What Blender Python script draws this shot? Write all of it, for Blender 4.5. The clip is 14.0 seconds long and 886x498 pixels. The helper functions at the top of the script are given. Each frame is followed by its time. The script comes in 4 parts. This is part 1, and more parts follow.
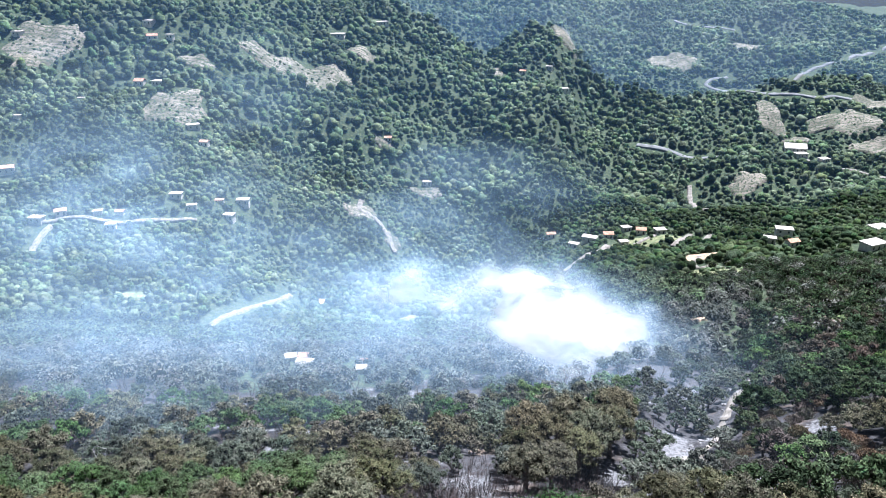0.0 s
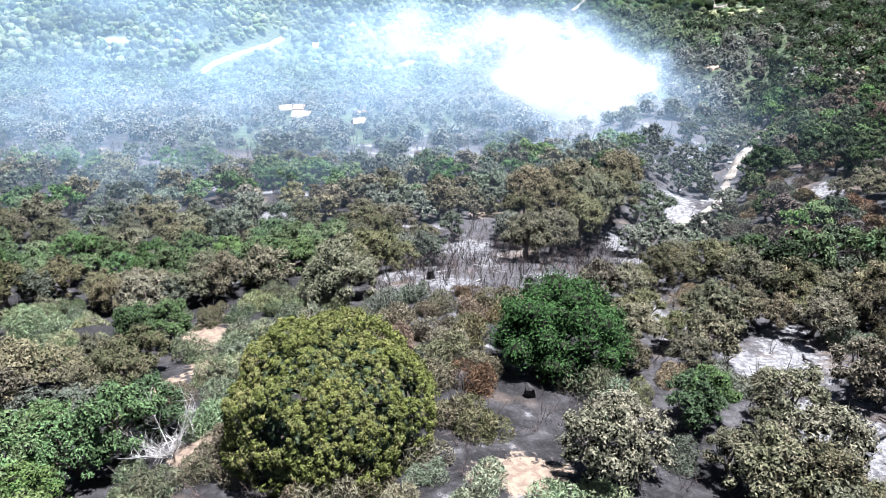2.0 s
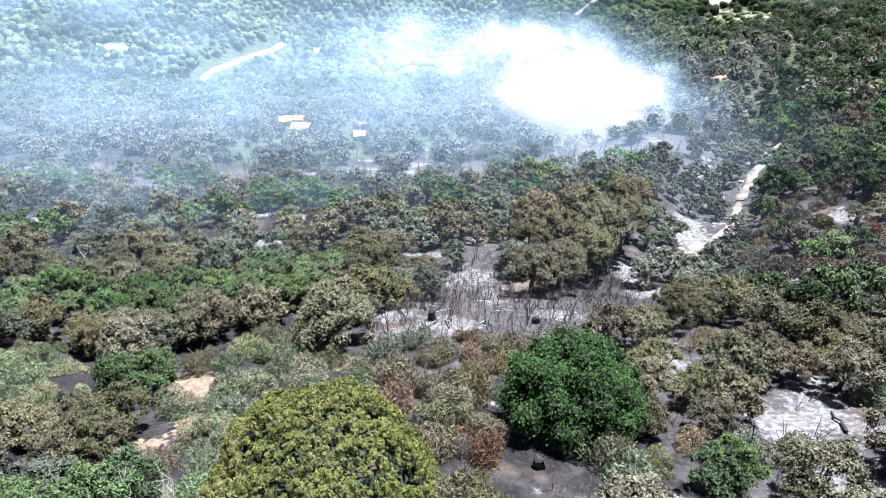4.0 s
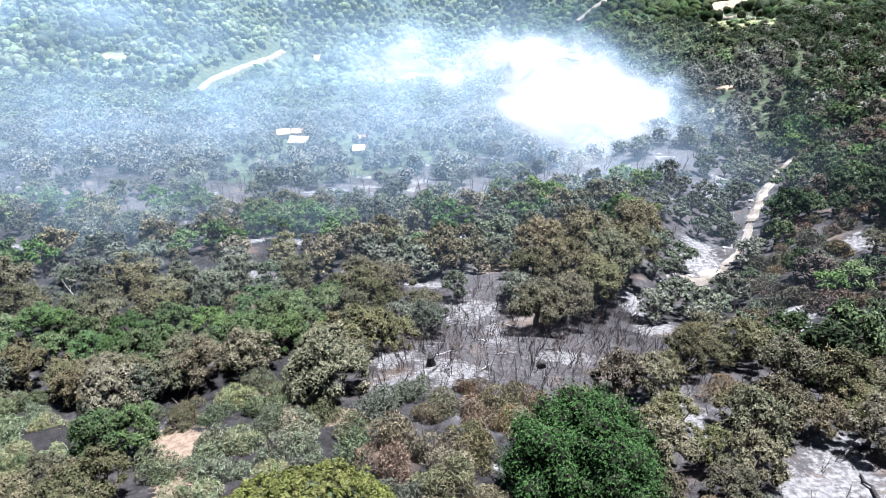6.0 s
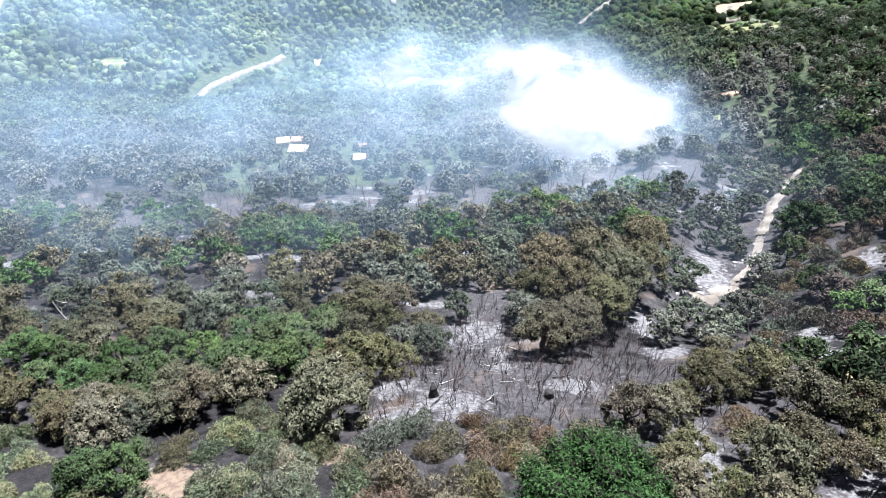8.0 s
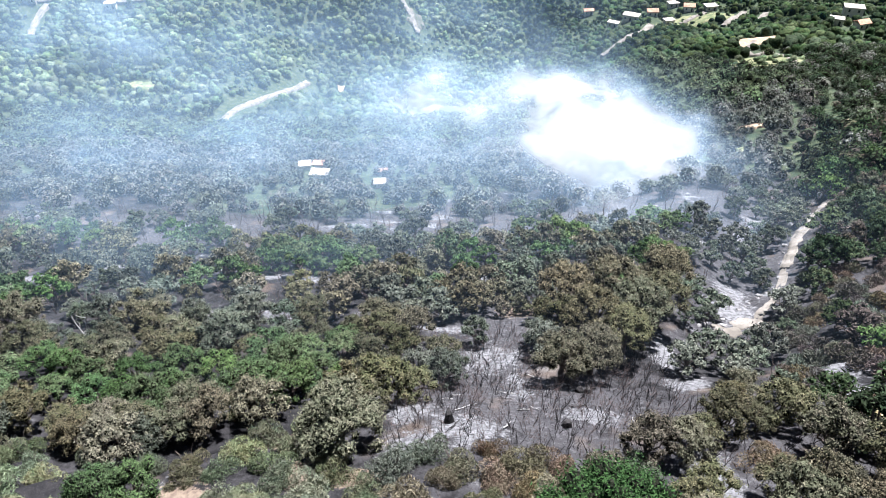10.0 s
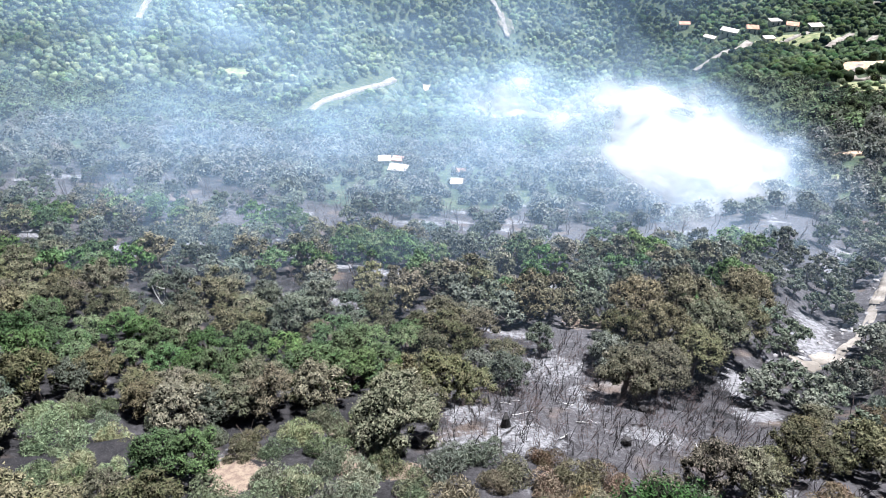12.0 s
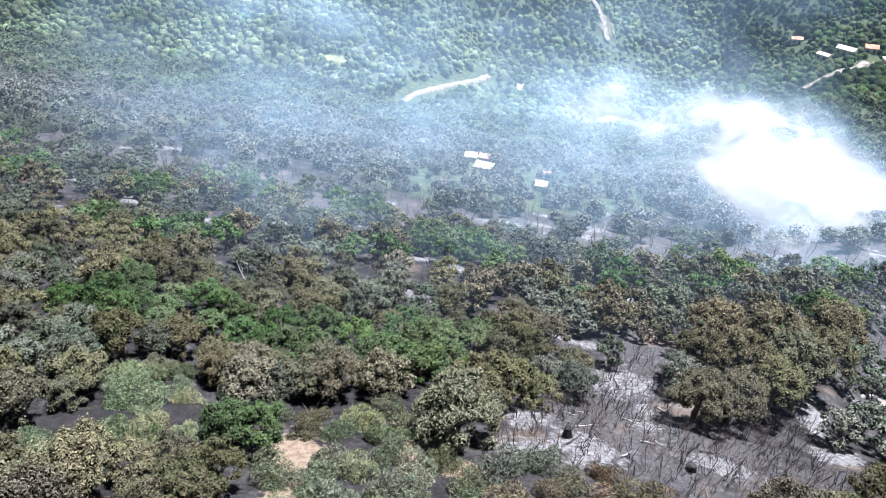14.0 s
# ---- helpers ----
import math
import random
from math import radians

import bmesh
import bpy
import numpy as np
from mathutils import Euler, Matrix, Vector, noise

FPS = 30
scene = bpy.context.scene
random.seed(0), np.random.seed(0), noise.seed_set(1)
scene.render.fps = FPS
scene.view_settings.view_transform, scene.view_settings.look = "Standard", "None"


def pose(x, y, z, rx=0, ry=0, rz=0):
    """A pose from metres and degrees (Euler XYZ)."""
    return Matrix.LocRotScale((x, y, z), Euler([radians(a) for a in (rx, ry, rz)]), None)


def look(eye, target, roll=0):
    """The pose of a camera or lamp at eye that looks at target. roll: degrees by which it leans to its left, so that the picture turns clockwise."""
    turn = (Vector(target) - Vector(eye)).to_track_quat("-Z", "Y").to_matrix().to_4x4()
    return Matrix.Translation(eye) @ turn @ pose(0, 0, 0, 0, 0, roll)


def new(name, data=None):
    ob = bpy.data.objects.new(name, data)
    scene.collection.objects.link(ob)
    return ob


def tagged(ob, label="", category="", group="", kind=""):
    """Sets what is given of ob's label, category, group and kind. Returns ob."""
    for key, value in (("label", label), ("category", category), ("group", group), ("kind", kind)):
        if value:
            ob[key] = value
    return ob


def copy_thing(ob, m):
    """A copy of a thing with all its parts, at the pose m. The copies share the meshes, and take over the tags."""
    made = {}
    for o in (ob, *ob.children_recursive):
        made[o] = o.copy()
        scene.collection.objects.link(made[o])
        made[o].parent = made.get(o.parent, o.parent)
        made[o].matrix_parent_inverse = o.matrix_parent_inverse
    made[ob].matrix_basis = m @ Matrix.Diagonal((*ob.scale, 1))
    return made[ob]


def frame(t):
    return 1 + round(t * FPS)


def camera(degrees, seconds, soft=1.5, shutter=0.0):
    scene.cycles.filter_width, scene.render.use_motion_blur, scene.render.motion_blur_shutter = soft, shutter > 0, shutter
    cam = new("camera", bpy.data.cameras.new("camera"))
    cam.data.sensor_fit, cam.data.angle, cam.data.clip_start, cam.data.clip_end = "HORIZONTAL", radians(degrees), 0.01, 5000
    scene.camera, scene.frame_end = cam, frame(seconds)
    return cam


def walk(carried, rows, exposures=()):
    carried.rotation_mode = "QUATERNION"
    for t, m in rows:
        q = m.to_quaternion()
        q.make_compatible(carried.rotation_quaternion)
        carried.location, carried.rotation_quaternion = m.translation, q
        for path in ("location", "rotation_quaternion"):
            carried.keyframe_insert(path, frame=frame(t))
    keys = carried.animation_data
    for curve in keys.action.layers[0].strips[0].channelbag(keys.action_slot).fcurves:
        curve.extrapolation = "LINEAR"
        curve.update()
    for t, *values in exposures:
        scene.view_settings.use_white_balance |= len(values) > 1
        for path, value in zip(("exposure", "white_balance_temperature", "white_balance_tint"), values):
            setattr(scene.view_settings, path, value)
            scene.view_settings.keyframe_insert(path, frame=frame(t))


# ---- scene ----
cam = camera(63.8, 14.0, soft=0.95)
PATH = [
    (0.0, pose(-0.04, -5.26, 0.19, 67.19, 0.08, -0.17)),
    (0.5, pose(0.09, -3.98, -0.09, 62.31, 0.21, -0.18)),
    (1.0, pose(0.03, -2.55, -0.08, 55.29, 0.21, -0.21)),
    (1.5, pose(0.02, -1.31, -0.03, 49.65, 0.28, -0.26)),
    (2.0, pose(0.00, 0.00, 0.00, 46.68, 0.29, -0.28)),
    (2.5, pose(-0.01, 1.30, -0.02, 46.67, 0.31, -0.21)),
    (3.0, pose(-0.02, 2.54, -0.02, 46.69, 0.32, -0.19)),
    (5.5, pose(0.34, 8.61, 0.11, 46.85, 0.79, -0.23)),
    (6.0, pose(0.37, 9.77, 0.10, 46.90, 0.83, -0.25)),
    (6.5, pose(0.34, 10.95, -0.05, 46.97, 0.89, -0.31)),
    (7.0, pose(0.37, 11.99, -0.10, 47.04, 0.96, -0.34)),
    (7.5, pose(0.34, 12.67, -0.12, 47.04, 1.05, -0.34)),
    (8.0, pose(0.33, 12.90, -0.19, 47.04, 1.12, -0.30)),
    (10.5, pose(0.18, 13.05, -0.95, 49.60, 0.97, 2.97)),
    (11.0, pose(0.18, 13.06, -1.00, 49.59, 0.95, 4.64)),
    (11.5, pose(0.19, 13.07, -1.13, 49.64, 1.00, 6.73)),
    (12.0, pose(0.16, 13.06, -1.19, 49.68, 0.99, 9.22)),
    (12.5, pose(0.20, 13.14, -1.23, 49.68, 0.97, 11.62)),
    (13.0, pose(0.19, 13.18, -1.21, 49.65, 0.95, 13.82)),
    (13.5, pose(0.19, 13.20, -1.18, 49.64, 0.96, 15.82)),
    (14.0, pose(0.21, 13.21, -1.12, 49.60, 0.97, 17.49)),
]
walk(cam, PATH, exposures=[(0.0, 1.68, 5300, 14), (1.0, 1.92, 5480, 14), (2.5, 2.04, 5560, 14), (6.0, 1.88, 5580, 14), (10.0, 1.70, 5600, 14), (14.0, 1.72, 5580, 14)])

# ---- light ----
SUN = Vector((0.24, 0.36, 0.90)).normalized()
world = bpy.data.worlds.new("sky")
scene.world = world
world.use_nodes = True
wn = world.node_tree
sky = wn.nodes.new("ShaderNodeTexSky")
sky.sky_type, sky.sun_disc = "NISHITA", False
sky.sun_elevation, sky.sun_rotation = math.asin(SUN.z), math.atan2(SUN.x, SUN.y)
sky.dust_density, sky.air_density = 1.5, 1.0
wn.links.new(sky.outputs[0], wn.nodes["Background"].inputs[0])
wn.nodes["Background"].inputs[1].default_value = 0.019
lamp = bpy.data.lights.new("sun", "SUN")
lamp.energy, lamp.angle, lamp.color = 5.0, radians(0.5), (1.0, 0.95, 0.87)
sun = new("sun", lamp)
sun.matrix_world = look(SUN * 300, (0, 0, 0))
scene.cycles.transparent_max_bounces = 24


# ---- materials ----
class Nodes:
    """A short hand for node trees."""

    def __init__(self, name):
        self.mat = bpy.data.materials.new(name)
        self.mat.use_nodes = True
        self.t = self.mat.node_tree
        self.t.nodes.clear()
        self.out = self.t.nodes.new("ShaderNodeOutputMaterial")

    def put(self, kind, value=None, **links):
        n = self.t.nodes.new("ShaderNode" + kind)
        for k, v in links.items():
            key = int(k[1:]) if k[0] == "i" and k[1:].isdigit() else k.replace("_", " ")
            if isinstance(v, bpy.types.NodeSocket):
                self.t.links.new(v, n.inputs[key])
            else:
                n.inputs[key].default_value = v
        return n

    def math(self, op, a, b=0.0, clamp=False):
        n = self.put("Math", i0=a, i1=b)
        n.operation, n.use_clamp = op, clamp
        return n.outputs[0]

    def vec(self, op, a, b=(0, 0, 0)):
        n = self.put("VectorMath", i0=a, i1=b)
        n.operation = op
        return n.outputs[1] if op in ("LENGTH", "DOT_PRODUCT") else n.outputs[0]

    def noise(self, scale, detail=4.0, rough=0.55, pos=None):
        n = self.put("TexNoise", Scale=scale, Detail=detail, Roughness=rough)
        self.t.links.new(pos if pos else self.pos(), n.inputs["Vector"])
        return n.outputs["Fac"]

    def pos(self):
        return self.put("NewGeometry").outputs["Position"]

    def ramp(self, fac, lo, hi):
        n = self.put("MapRange", Value=fac)
        n.interpolation_type = "SMOOTHSTEP"
        n.inputs["From Min"].default_value, n.inputs["From Max"].default_value = lo, hi
        return n.outputs[0]

    def mix(self, fac, a, b):
        n = self.t.nodes.new("ShaderNodeMix")
        n.data_type = "RGBA"
        for s, v in ((n.inputs[0], fac), (n.inputs[6], a), (n.inputs[7], b)):
            if isinstance(v, bpy.types.NodeSocket):
                self.t.links.new(v, s)
            else:
                s.default_value = (*v, 1.0) if isinstance(v, tuple) and len(v) == 3 else v
        return n.outputs[2]

    def surface(self, colour, rough=0.9, bump=None, dist=0.05, strength=0.6):
        b = self.put("BsdfPrincipled", Roughness=rough)
        b.inputs["Specular IOR Level"].default_value = 0.25
        self.t.links.new(colour, b.inputs["Base Color"])
        if bump:
            n = self.put("Bump", Height=bump, Distance=dist, Strength=strength)
            self.t.links.new(n.outputs[0], b.inputs["Normal"])
        self.done(b)
        return self.mat

    def done(self, shader):
        self.t.links.new(shader.outputs[0], self.out.inputs[0])


def leaves(name, a, b, c, glow=0.07, relief=0.0, grain=0.9, vary=1.0):
    """Foliage: each tuft between a and b, each plant turned towards c by chance."""
    n = Nodes(name)
    isle = n.put("NewGeometry").outputs["Random Per Island"]
    tint = n.put("Attribute")
    tint.attribute_name = "tint"
    plant = n.math("FRACT", n.math("ADD", n.put("ObjectInfo").outputs["Random"], tint.outputs["Fac"]))
    col = n.mix(isle if not relief else n.ramp(n.noise(grain, 6, 0.72), 0.36, 0.66), a, b)
    col = n.mix(n.math("MULTIPLY", plant, n.ramp(n.noise(1.3), 0.3, 0.6)), col, c)
    other, third, fourth = (n.math("SUBTRACT", n.math("FRACT", n.math("MULTIPLY", plant, k)), 0.5) for k in (7.31, 23.7, 51.3))
    bright = n.math("ADD", n.math("MULTIPLY", fourth, 0.7 * vary), 1.0)
    if relief > 0.5:
        bright = n.math("MULTIPLY", bright, n.math("ADD", n.math("MULTIPLY", n.ramp(n.noise(0.022, 5, 0.6), 0.38, 0.62), 0.8), 0.62))
    col = n.put("HueSaturation", Hue=n.math("ADD", n.math("MULTIPLY", other, 0.034 * vary), 0.496), Saturation=n.math("ADD", n.math("MULTIPLY", third, 0.45 * vary), 0.97),
                Value=bright, Color=col).outputs[0]
    bump = n.put("Bump", Height=n.noise(1.1, 5, 0.7), Distance=relief, Strength=0.9).outputs[0]
    d = n.put("BsdfDiffuse", Color=col, Normal=bump)
    t = n.put("BsdfTranslucent", Color=col)
    n.done(n.put("MixShader", i0=glow, i1=d.outputs[0], i2=t.outputs[0]))
    return n.mat


def rough(name, a, b, size=2.0, dist=0.03, r=0.9, spots=None):
    """A dull surface with coarse and fine variation between two colours."""
    n = Nodes(name)
    fine = n.noise(9.0 / size, 6, 0.7)
    col = n.mix(n.ramp(n.noise(1.0 / size, 5), 0.35, 0.65), a, b)
    if spots:
        col = n.mix(n.ramp(fine, 0.52, 0.66), col, spots)
    return n.surface(col, r, fine, dist)


def ground_material():
    n = Nodes("burnt_and_dry_ground")
    burn = n.put("Attribute")
    burn.attribute_name = "burnt"
    thick = n.put("Attribute")
    thick.attribute_name = "ashy"
    big, mid, fine, grit = n.noise(0.09, 5), n.noise(0.42, 6, 0.65), n.noise(2.1, 6, 0.7), n.noise(9.0, 4, 0.7)
    ash = n.mix(n.ramp(n.math("ADD", mid, n.math("MULTIPLY", thick.outputs["Fac"], 0.28)), 0.44, 0.70), (0.010, 0.009, 0.009), (0.052, 0.048, 0.049))
    ash = n.mix(n.math("MULTIPLY", n.ramp(fine, 0.46, 0.70), n.math("ADD", n.math("MULTIPLY", thick.outputs["Fac"], 0.8), 0.2)), ash, (0.135, 0.128, 0.130))
    ash = n.mix(n.ramp(n.math("ADD", n.math("MULTIPLY", mid, 0.6), n.math("MULTIPLY", big, 0.5)), 0.64, 0.72), ash, (0.20, 0.195, 0.193))
    ash = n.mix(n.math("MULTIPLY", n.ramp(n.noise(0.16, 3), 0.58, 0.70), 0.6), ash, (0.13, 0.095, 0.07))
    ash = n.mix(n.ramp(grit, 0.52, 0.66), ash, (0.022, 0.020, 0.020))
    white, sand = n.put("Attribute"), n.put("Attribute")
    white.attribute_name, sand.attribute_name = "whiteash", "sandy"
    torn = n.math("ADD", n.math("MULTIPLY", n.math("SUBTRACT", mid, 0.5), 1.3), n.math("MULTIPLY", n.math("SUBTRACT", fine, 0.5), 1.5))
    pale = n.mix(n.ramp(fine, 0.34, 0.66), (0.070, 0.066, 0.067), (0.21, 0.204, 0.203))
    ash = n.mix(n.ramp(n.math("ADD", white.outputs["Fac"], torn), 0.32, 0.74), ash, pale)
    earth = n.mix(n.ramp(fine, 0.40, 0.62), (0.135, 0.097, 0.072), (0.215, 0.165, 0.118))
    ash = n.mix(n.ramp(n.math("ADD", sand.outputs["Fac"], torn), 0.40, 0.58), ash, earth)
    dry = n.mix(n.ramp(mid, 0.42, 0.70), (0.030, 0.045, 0.022), (0.085, 0.095, 0.048))
    dry = n.mix(n.math("MULTIPLY", n.ramp(fine, 0.55, 0.75), n.ramp(big, 0.5, 0.65)), dry, (0.20, 0.18, 0.12))
    edge = n.math("ADD", burn.outputs["Fac"], n.math("MULTIPLY", n.math("SUBTRACT", mid, 0.5), 0.9))
    col = n.mix(n.ramp(edge, 0.35, 0.6), dry, ash)
    relief = n.math("ADD", fine, n.math("MULTIPLY", grit, 0.4))
    return n.surface(col, 0.95, relief, 0.12, 0.8)


M_GROUND = ground_material()
M_OAK = leaves("green_oak_leaves", (0.022, 0.044, 0.018), (0.108, 0.185, 0.064), (0.125, 0.155, 0.072), vary=0.8)
M_HOLM = leaves("bright_oak_leaves", (0.018, 0.042, 0.014), (0.052, 0.104, 0.032), (0.065, 0.110, 0.038), vary=0.1)
M_SCORCH = leaves("scorched_leaves", (0.040, 0.036, 0.023), (0.235, 0.208, 0.132), (0.100, 0.108, 0.058), vary=0.85)
M_BROWN = leaves("brown_singed_leaves", (0.070, 0.050, 0.034), (0.200, 0.142, 0.092), (0.12, 0.112, 0.065), vary=0.8)
M_STRAW = leaves("straw_singed_leaves", (0.085, 0.070, 0.044), (0.240, 0.200, 0.128), (0.13, 0.13, 0.072), vary=0.8)
M_OLIVE = leaves("grey_green_leaves", (0.046, 0.052, 0.040), (0.190, 0.195, 0.145), (0.09, 0.115, 0.075))
M_BROOM = leaves("broom_twigs", (0.034, 0.052, 0.030), (0.200, 0.250, 0.145), (0.19, 0.185, 0.11))
M_PINE = leaves("pine_needles", (0.044, 0.058, 0.015), (0.135, 0.154, 0.040), (0.18, 0.17, 0.065), vary=0.2)
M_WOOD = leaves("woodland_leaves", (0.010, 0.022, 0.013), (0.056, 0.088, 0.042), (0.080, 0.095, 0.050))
# forest canopy again, with the spur's lower brightness put into its colours
M_FOREST_DARK = leaves("dark_forest_canopy", (0.010, 0.022, 0.012), (0.042, 0.068, 0.030), (0.062, 0.076, 0.036), 0.0, 0.8)
M_VALLEY = leaves("valley_woodland_leaves", (0.012, 0.024, 0.016), (0.140, 0.190, 0.100), (0.16, 0.18, 0.10))
M_FOREST = leaves("forest_canopy", (0.010, 0.020, 0.013), (0.090, 0.132, 0.068), (0.13, 0.15, 0.08), 0.0, 0.8)
# near black: the shade between leaves, put into the colour of the crown cores
M_CORE = leaves("crown_shade_core", (0.005, 0.006, 0.004), (0.021, 0.023, 0.015), (0.018, 0.018, 0.012), 0.0, 0.3, 4.5)
M_WOODGREY = leaves("thinned_woodland_leaves", (0.034, 0.040, 0.034), (0.235, 0.250, 0.195), (0.16, 0.14, 0.12))
M_WOODBROWN = leaves("singed_woodland_leaves", (0.037, 0.030, 0.025), (0.158, 0.120, 0.094), (0.070, 0.087, 0.049))
M_TWIG = rough("singed_twigs", (0.07, 0.052, 0.05), (0.16, 0.12, 0.105), 0.6, 0.01)
M_SCRUB = leaves("brown_grey_scrub", (0.033, 0.027, 0.025), (0.162, 0.132, 0.119), (0.104, 0.112, 0.068))
M_BARK = rough("grey_brown_bark", (0.07, 0.055, 0.045), (0.16, 0.13, 0.11), 0.5, 0.02)
M_CHAR = rough("charred_wood", (0.012, 0.011, 0.011), (0.05, 0.045, 0.042), 0.4, 0.02)
M_SILVER = rough("bleached_dead_wood", (0.26, 0.245, 0.225), (0.46, 0.44, 0.41), 0.4, 0.01)
M_SAND = rough("pale_tan_earth", (0.28, 0.19, 0.12), (0.44, 0.33, 0.22), 1.2, 0.05, spots=(0.16, 0.10, 0.065))
M_TRACK = rough("pale_dirt_track", (0.13, 0.112, 0.09), (0.25, 0.222, 0.186), 2.5, 0.04, spots=(0.12, 0.105, 0.09))
M_CHARGROUND = rough("black_charred_earth", (0.007, 0.0065, 0.007), (0.020, 0.018, 0.018), 0.9, 0.06, spots=(0.045, 0.042, 0.042))
M_ASPHALT = rough("sunlit_asphalt", (0.11, 0.108, 0.105), (0.17, 0.165, 0.16), 6.0, 0.01)


def field_material():
    """Tan terraces: bands of bare earth between darker strips of scrub and wall."""
    n = Nodes("terraced_tan_field")
    p = n.pos()
    wave = n.put("TexWave", Vector=p, Scale=0.06, Distortion=12.0, Detail=3.0)
    wave.bands_direction = "Y"
    wave.inputs["Detail Scale"].default_value = 0.5
    fine = n.noise(0.5, 6, 0.7)
    col = n.mix(n.ramp(n.noise(0.07, 5), 0.35, 0.65), (0.12, 0.105, 0.075), (0.25, 0.21, 0.165))
    col = n.mix(n.math("MULTIPLY", n.ramp(wave.outputs["Fac"], 0.55, 0.9), n.ramp(n.noise(0.12, 4), 0.35, 0.6)), col, (0.085, 0.09, 0.055))
    col = n.mix(n.ramp(fine, 0.47, 0.60), col, (0.035, 0.05, 0.026))
    return n.surface(col, 0.95, fine, 0.3)


M_FIELD = field_material()
M_GRASS = rough("dry_grass_slope", (0.10, 0.12, 0.05), (0.22, 0.21, 0.11), 5.0, 0.1, spots=(0.05, 0.07, 0.03))
M_ROCK = rough("grey_limestone", (0.14, 0.13, 0.125), (0.30, 0.285, 0.27), 0.6, 0.05)
M_PLASTER = rough("pale_plaster", (0.48, 0.43, 0.37), (0.62, 0.57, 0.50), 3.0, 0.01)
M_TILE = rough("terracotta_roof", (0.36, 0.19, 0.12), (0.52, 0.31, 0.21), 2.0, 0.03)
M_PALEROOF = rough("pale_sheet_roof", (0.32, 0.275, 0.23), (0.43, 0.375, 0.32), 2.0, 0.01, 0.6)
M_DARK = rough("dark_window_glass", (0.02, 0.022, 0.026), (0.04, 0.044, 0.05), 1.0, 0.0, 0.2)
M_WIRE = rough("dull_cable", (0.05, 0.05, 0.05), (0.09, 0.09, 0.09), 1.0, 0.0, 0.5)


# ---- land ----
# terrain: cross sections along the view, lofted across a fan of directions
YS = np.array([-90, 0, 54, 127, 198, 290, 360, 440, 520, 600, 700, 850, 1100, 1500, 2500, 4700.0])
FAN = np.array([-1.4, -0.6, -0.35, -0.15, 0.05, 0.13, 0.22, 0.45, 0.75, 1.6])
NEAR = [-6, -28.5, -53.9, -88.2, -121.6]
LOFT = np.array([
    NEAR + [-150, -150, -130, -95, -60, -25, 20, 90, 160, 160, -300],
    NEAR + [-163, -165, -152, -116, -80, -38, 15, 90, 160, 160, -300],
    NEAR + [-164, -162, -145, -115, -82, -45, 0, 80, 150, 150, -300],
    NEAR + [-166, -190, -202, -174, -142, -100, -55, 10, 80, 100, -300],
    NEAR + [-165, -195, -218, -215, -185, -150, -105, -50, 0, 20, -300],
    NEAR[:3] + [-86, -116, -152, -178, -197, -197, -168, -130, -86, -40, 0, 0, -320],
    [-6, -28.5, -53, -82, -110, -140, -160, -180, -195, -216, -198, -150, -95, -45, -80, -330],
    [-6, -28.5, -51, -75, -100, -132, -150, -168, -188, -202, -180, -142, -88, -95, -320, -330],
    [-6, -28.5, -50, -71, -95, -125, -145, -165, -180, -190, -172, -147, -120, -210, -330, -330],
    [-6, -28.5, -50, -71, -95, -122, -142, -160, -170, -172, -160, -150, -190, -260, -330, -330]])


def smooth(a):
    a = np.clip(a, 0, 1)
    return a * a * (3 - 2 * a)


def waves(x, y, size, seed):
    """Soft rolling relief of about one metre, from a few turned sine waves."""
    s = np.zeros_like(x)
    for i in range(6):
        a = seed * 1.7 + i * 2.4
        k = 6.283 / (size * (0.6 + 0.23 * i))
        s = s + np.sin((x * np.cos(a) + y * np.sin(a)) * k + i * 1.9 + seed)
    return s / 3.0


def gully(y):
    return 36 + 0.5 * (y - 77)


def height(x, y):
    x, y = np.asarray(x, float), np.asarray(y, float)
    u = x / (np.maximum(y, -40) + 60)
    k = np.clip(np.searchsorted(FAN, u) - 1, 0, len(FAN) - 2)
    w = smooth((u - FAN[k]) / (FAN[k + 1] - FAN[k]))
    j = np.clip(np.searchsorted(YS, y) - 1, 0, len(YS) - 2)
    v = np.clip((y - YS[j]) / (YS[j + 1] - YS[j]), 0, 1)
    z = (LOFT[k, j] * (1 - v) + LOFT[k, j + 1] * v) * (1 - w) + (LOFT[k + 1, j] * (1 - v) + LOFT[k + 1, j + 1] * v) * w
    far = smooth((y - 180) / 300)
    z = z + 0.35 * waves(x, y, 14, 1) + (0.6 + 2.2 * far) * waves(x, y, 60, 2) + 9 * far * waves(x, y, 190, 3)
    z = z + 2.8 * np.exp(-((x - 4) / 20) ** 2) * smooth((y - 8) / 10) * smooth((60 - y) / 14)
    z = z - 4.0 * np.exp(-((x - gully(y)) / 9) ** 2) * smooth((y - 45) / 25) * smooth((190 - y) / 60)
    return z


def mesh_from(name, verts, faces, material, smooth_faces=False, tint=None):
    me = bpy.data.meshes.new(name)
    me.from_pydata(np.asarray(verts, float).tolist(), [], faces if isinstance(faces, list) else np.asarray(faces).tolist())
    me.materials.append(material)
    if smooth_faces:
        me.polygons.foreach_set("use_smooth", np.ones(len(me.polygons), bool))
    if tint is not None:
        me.attributes.new("tint", "FLOAT", "FACE").data.foreach_set("value", np.asarray(tint, np.float32))
    me.update()
    return me


def z_at(x, y):
    return float(height(np.array([x]), np.array([y]))[0])


def quads(rows, cols, base=0):
    i = np.arange(rows - 1)[:, None] * cols + np.arange(cols - 1)[None, :]
    return (np.stack([i, i + 1, i + cols + 1, i + cols], -1).reshape(-1, 4) + base)


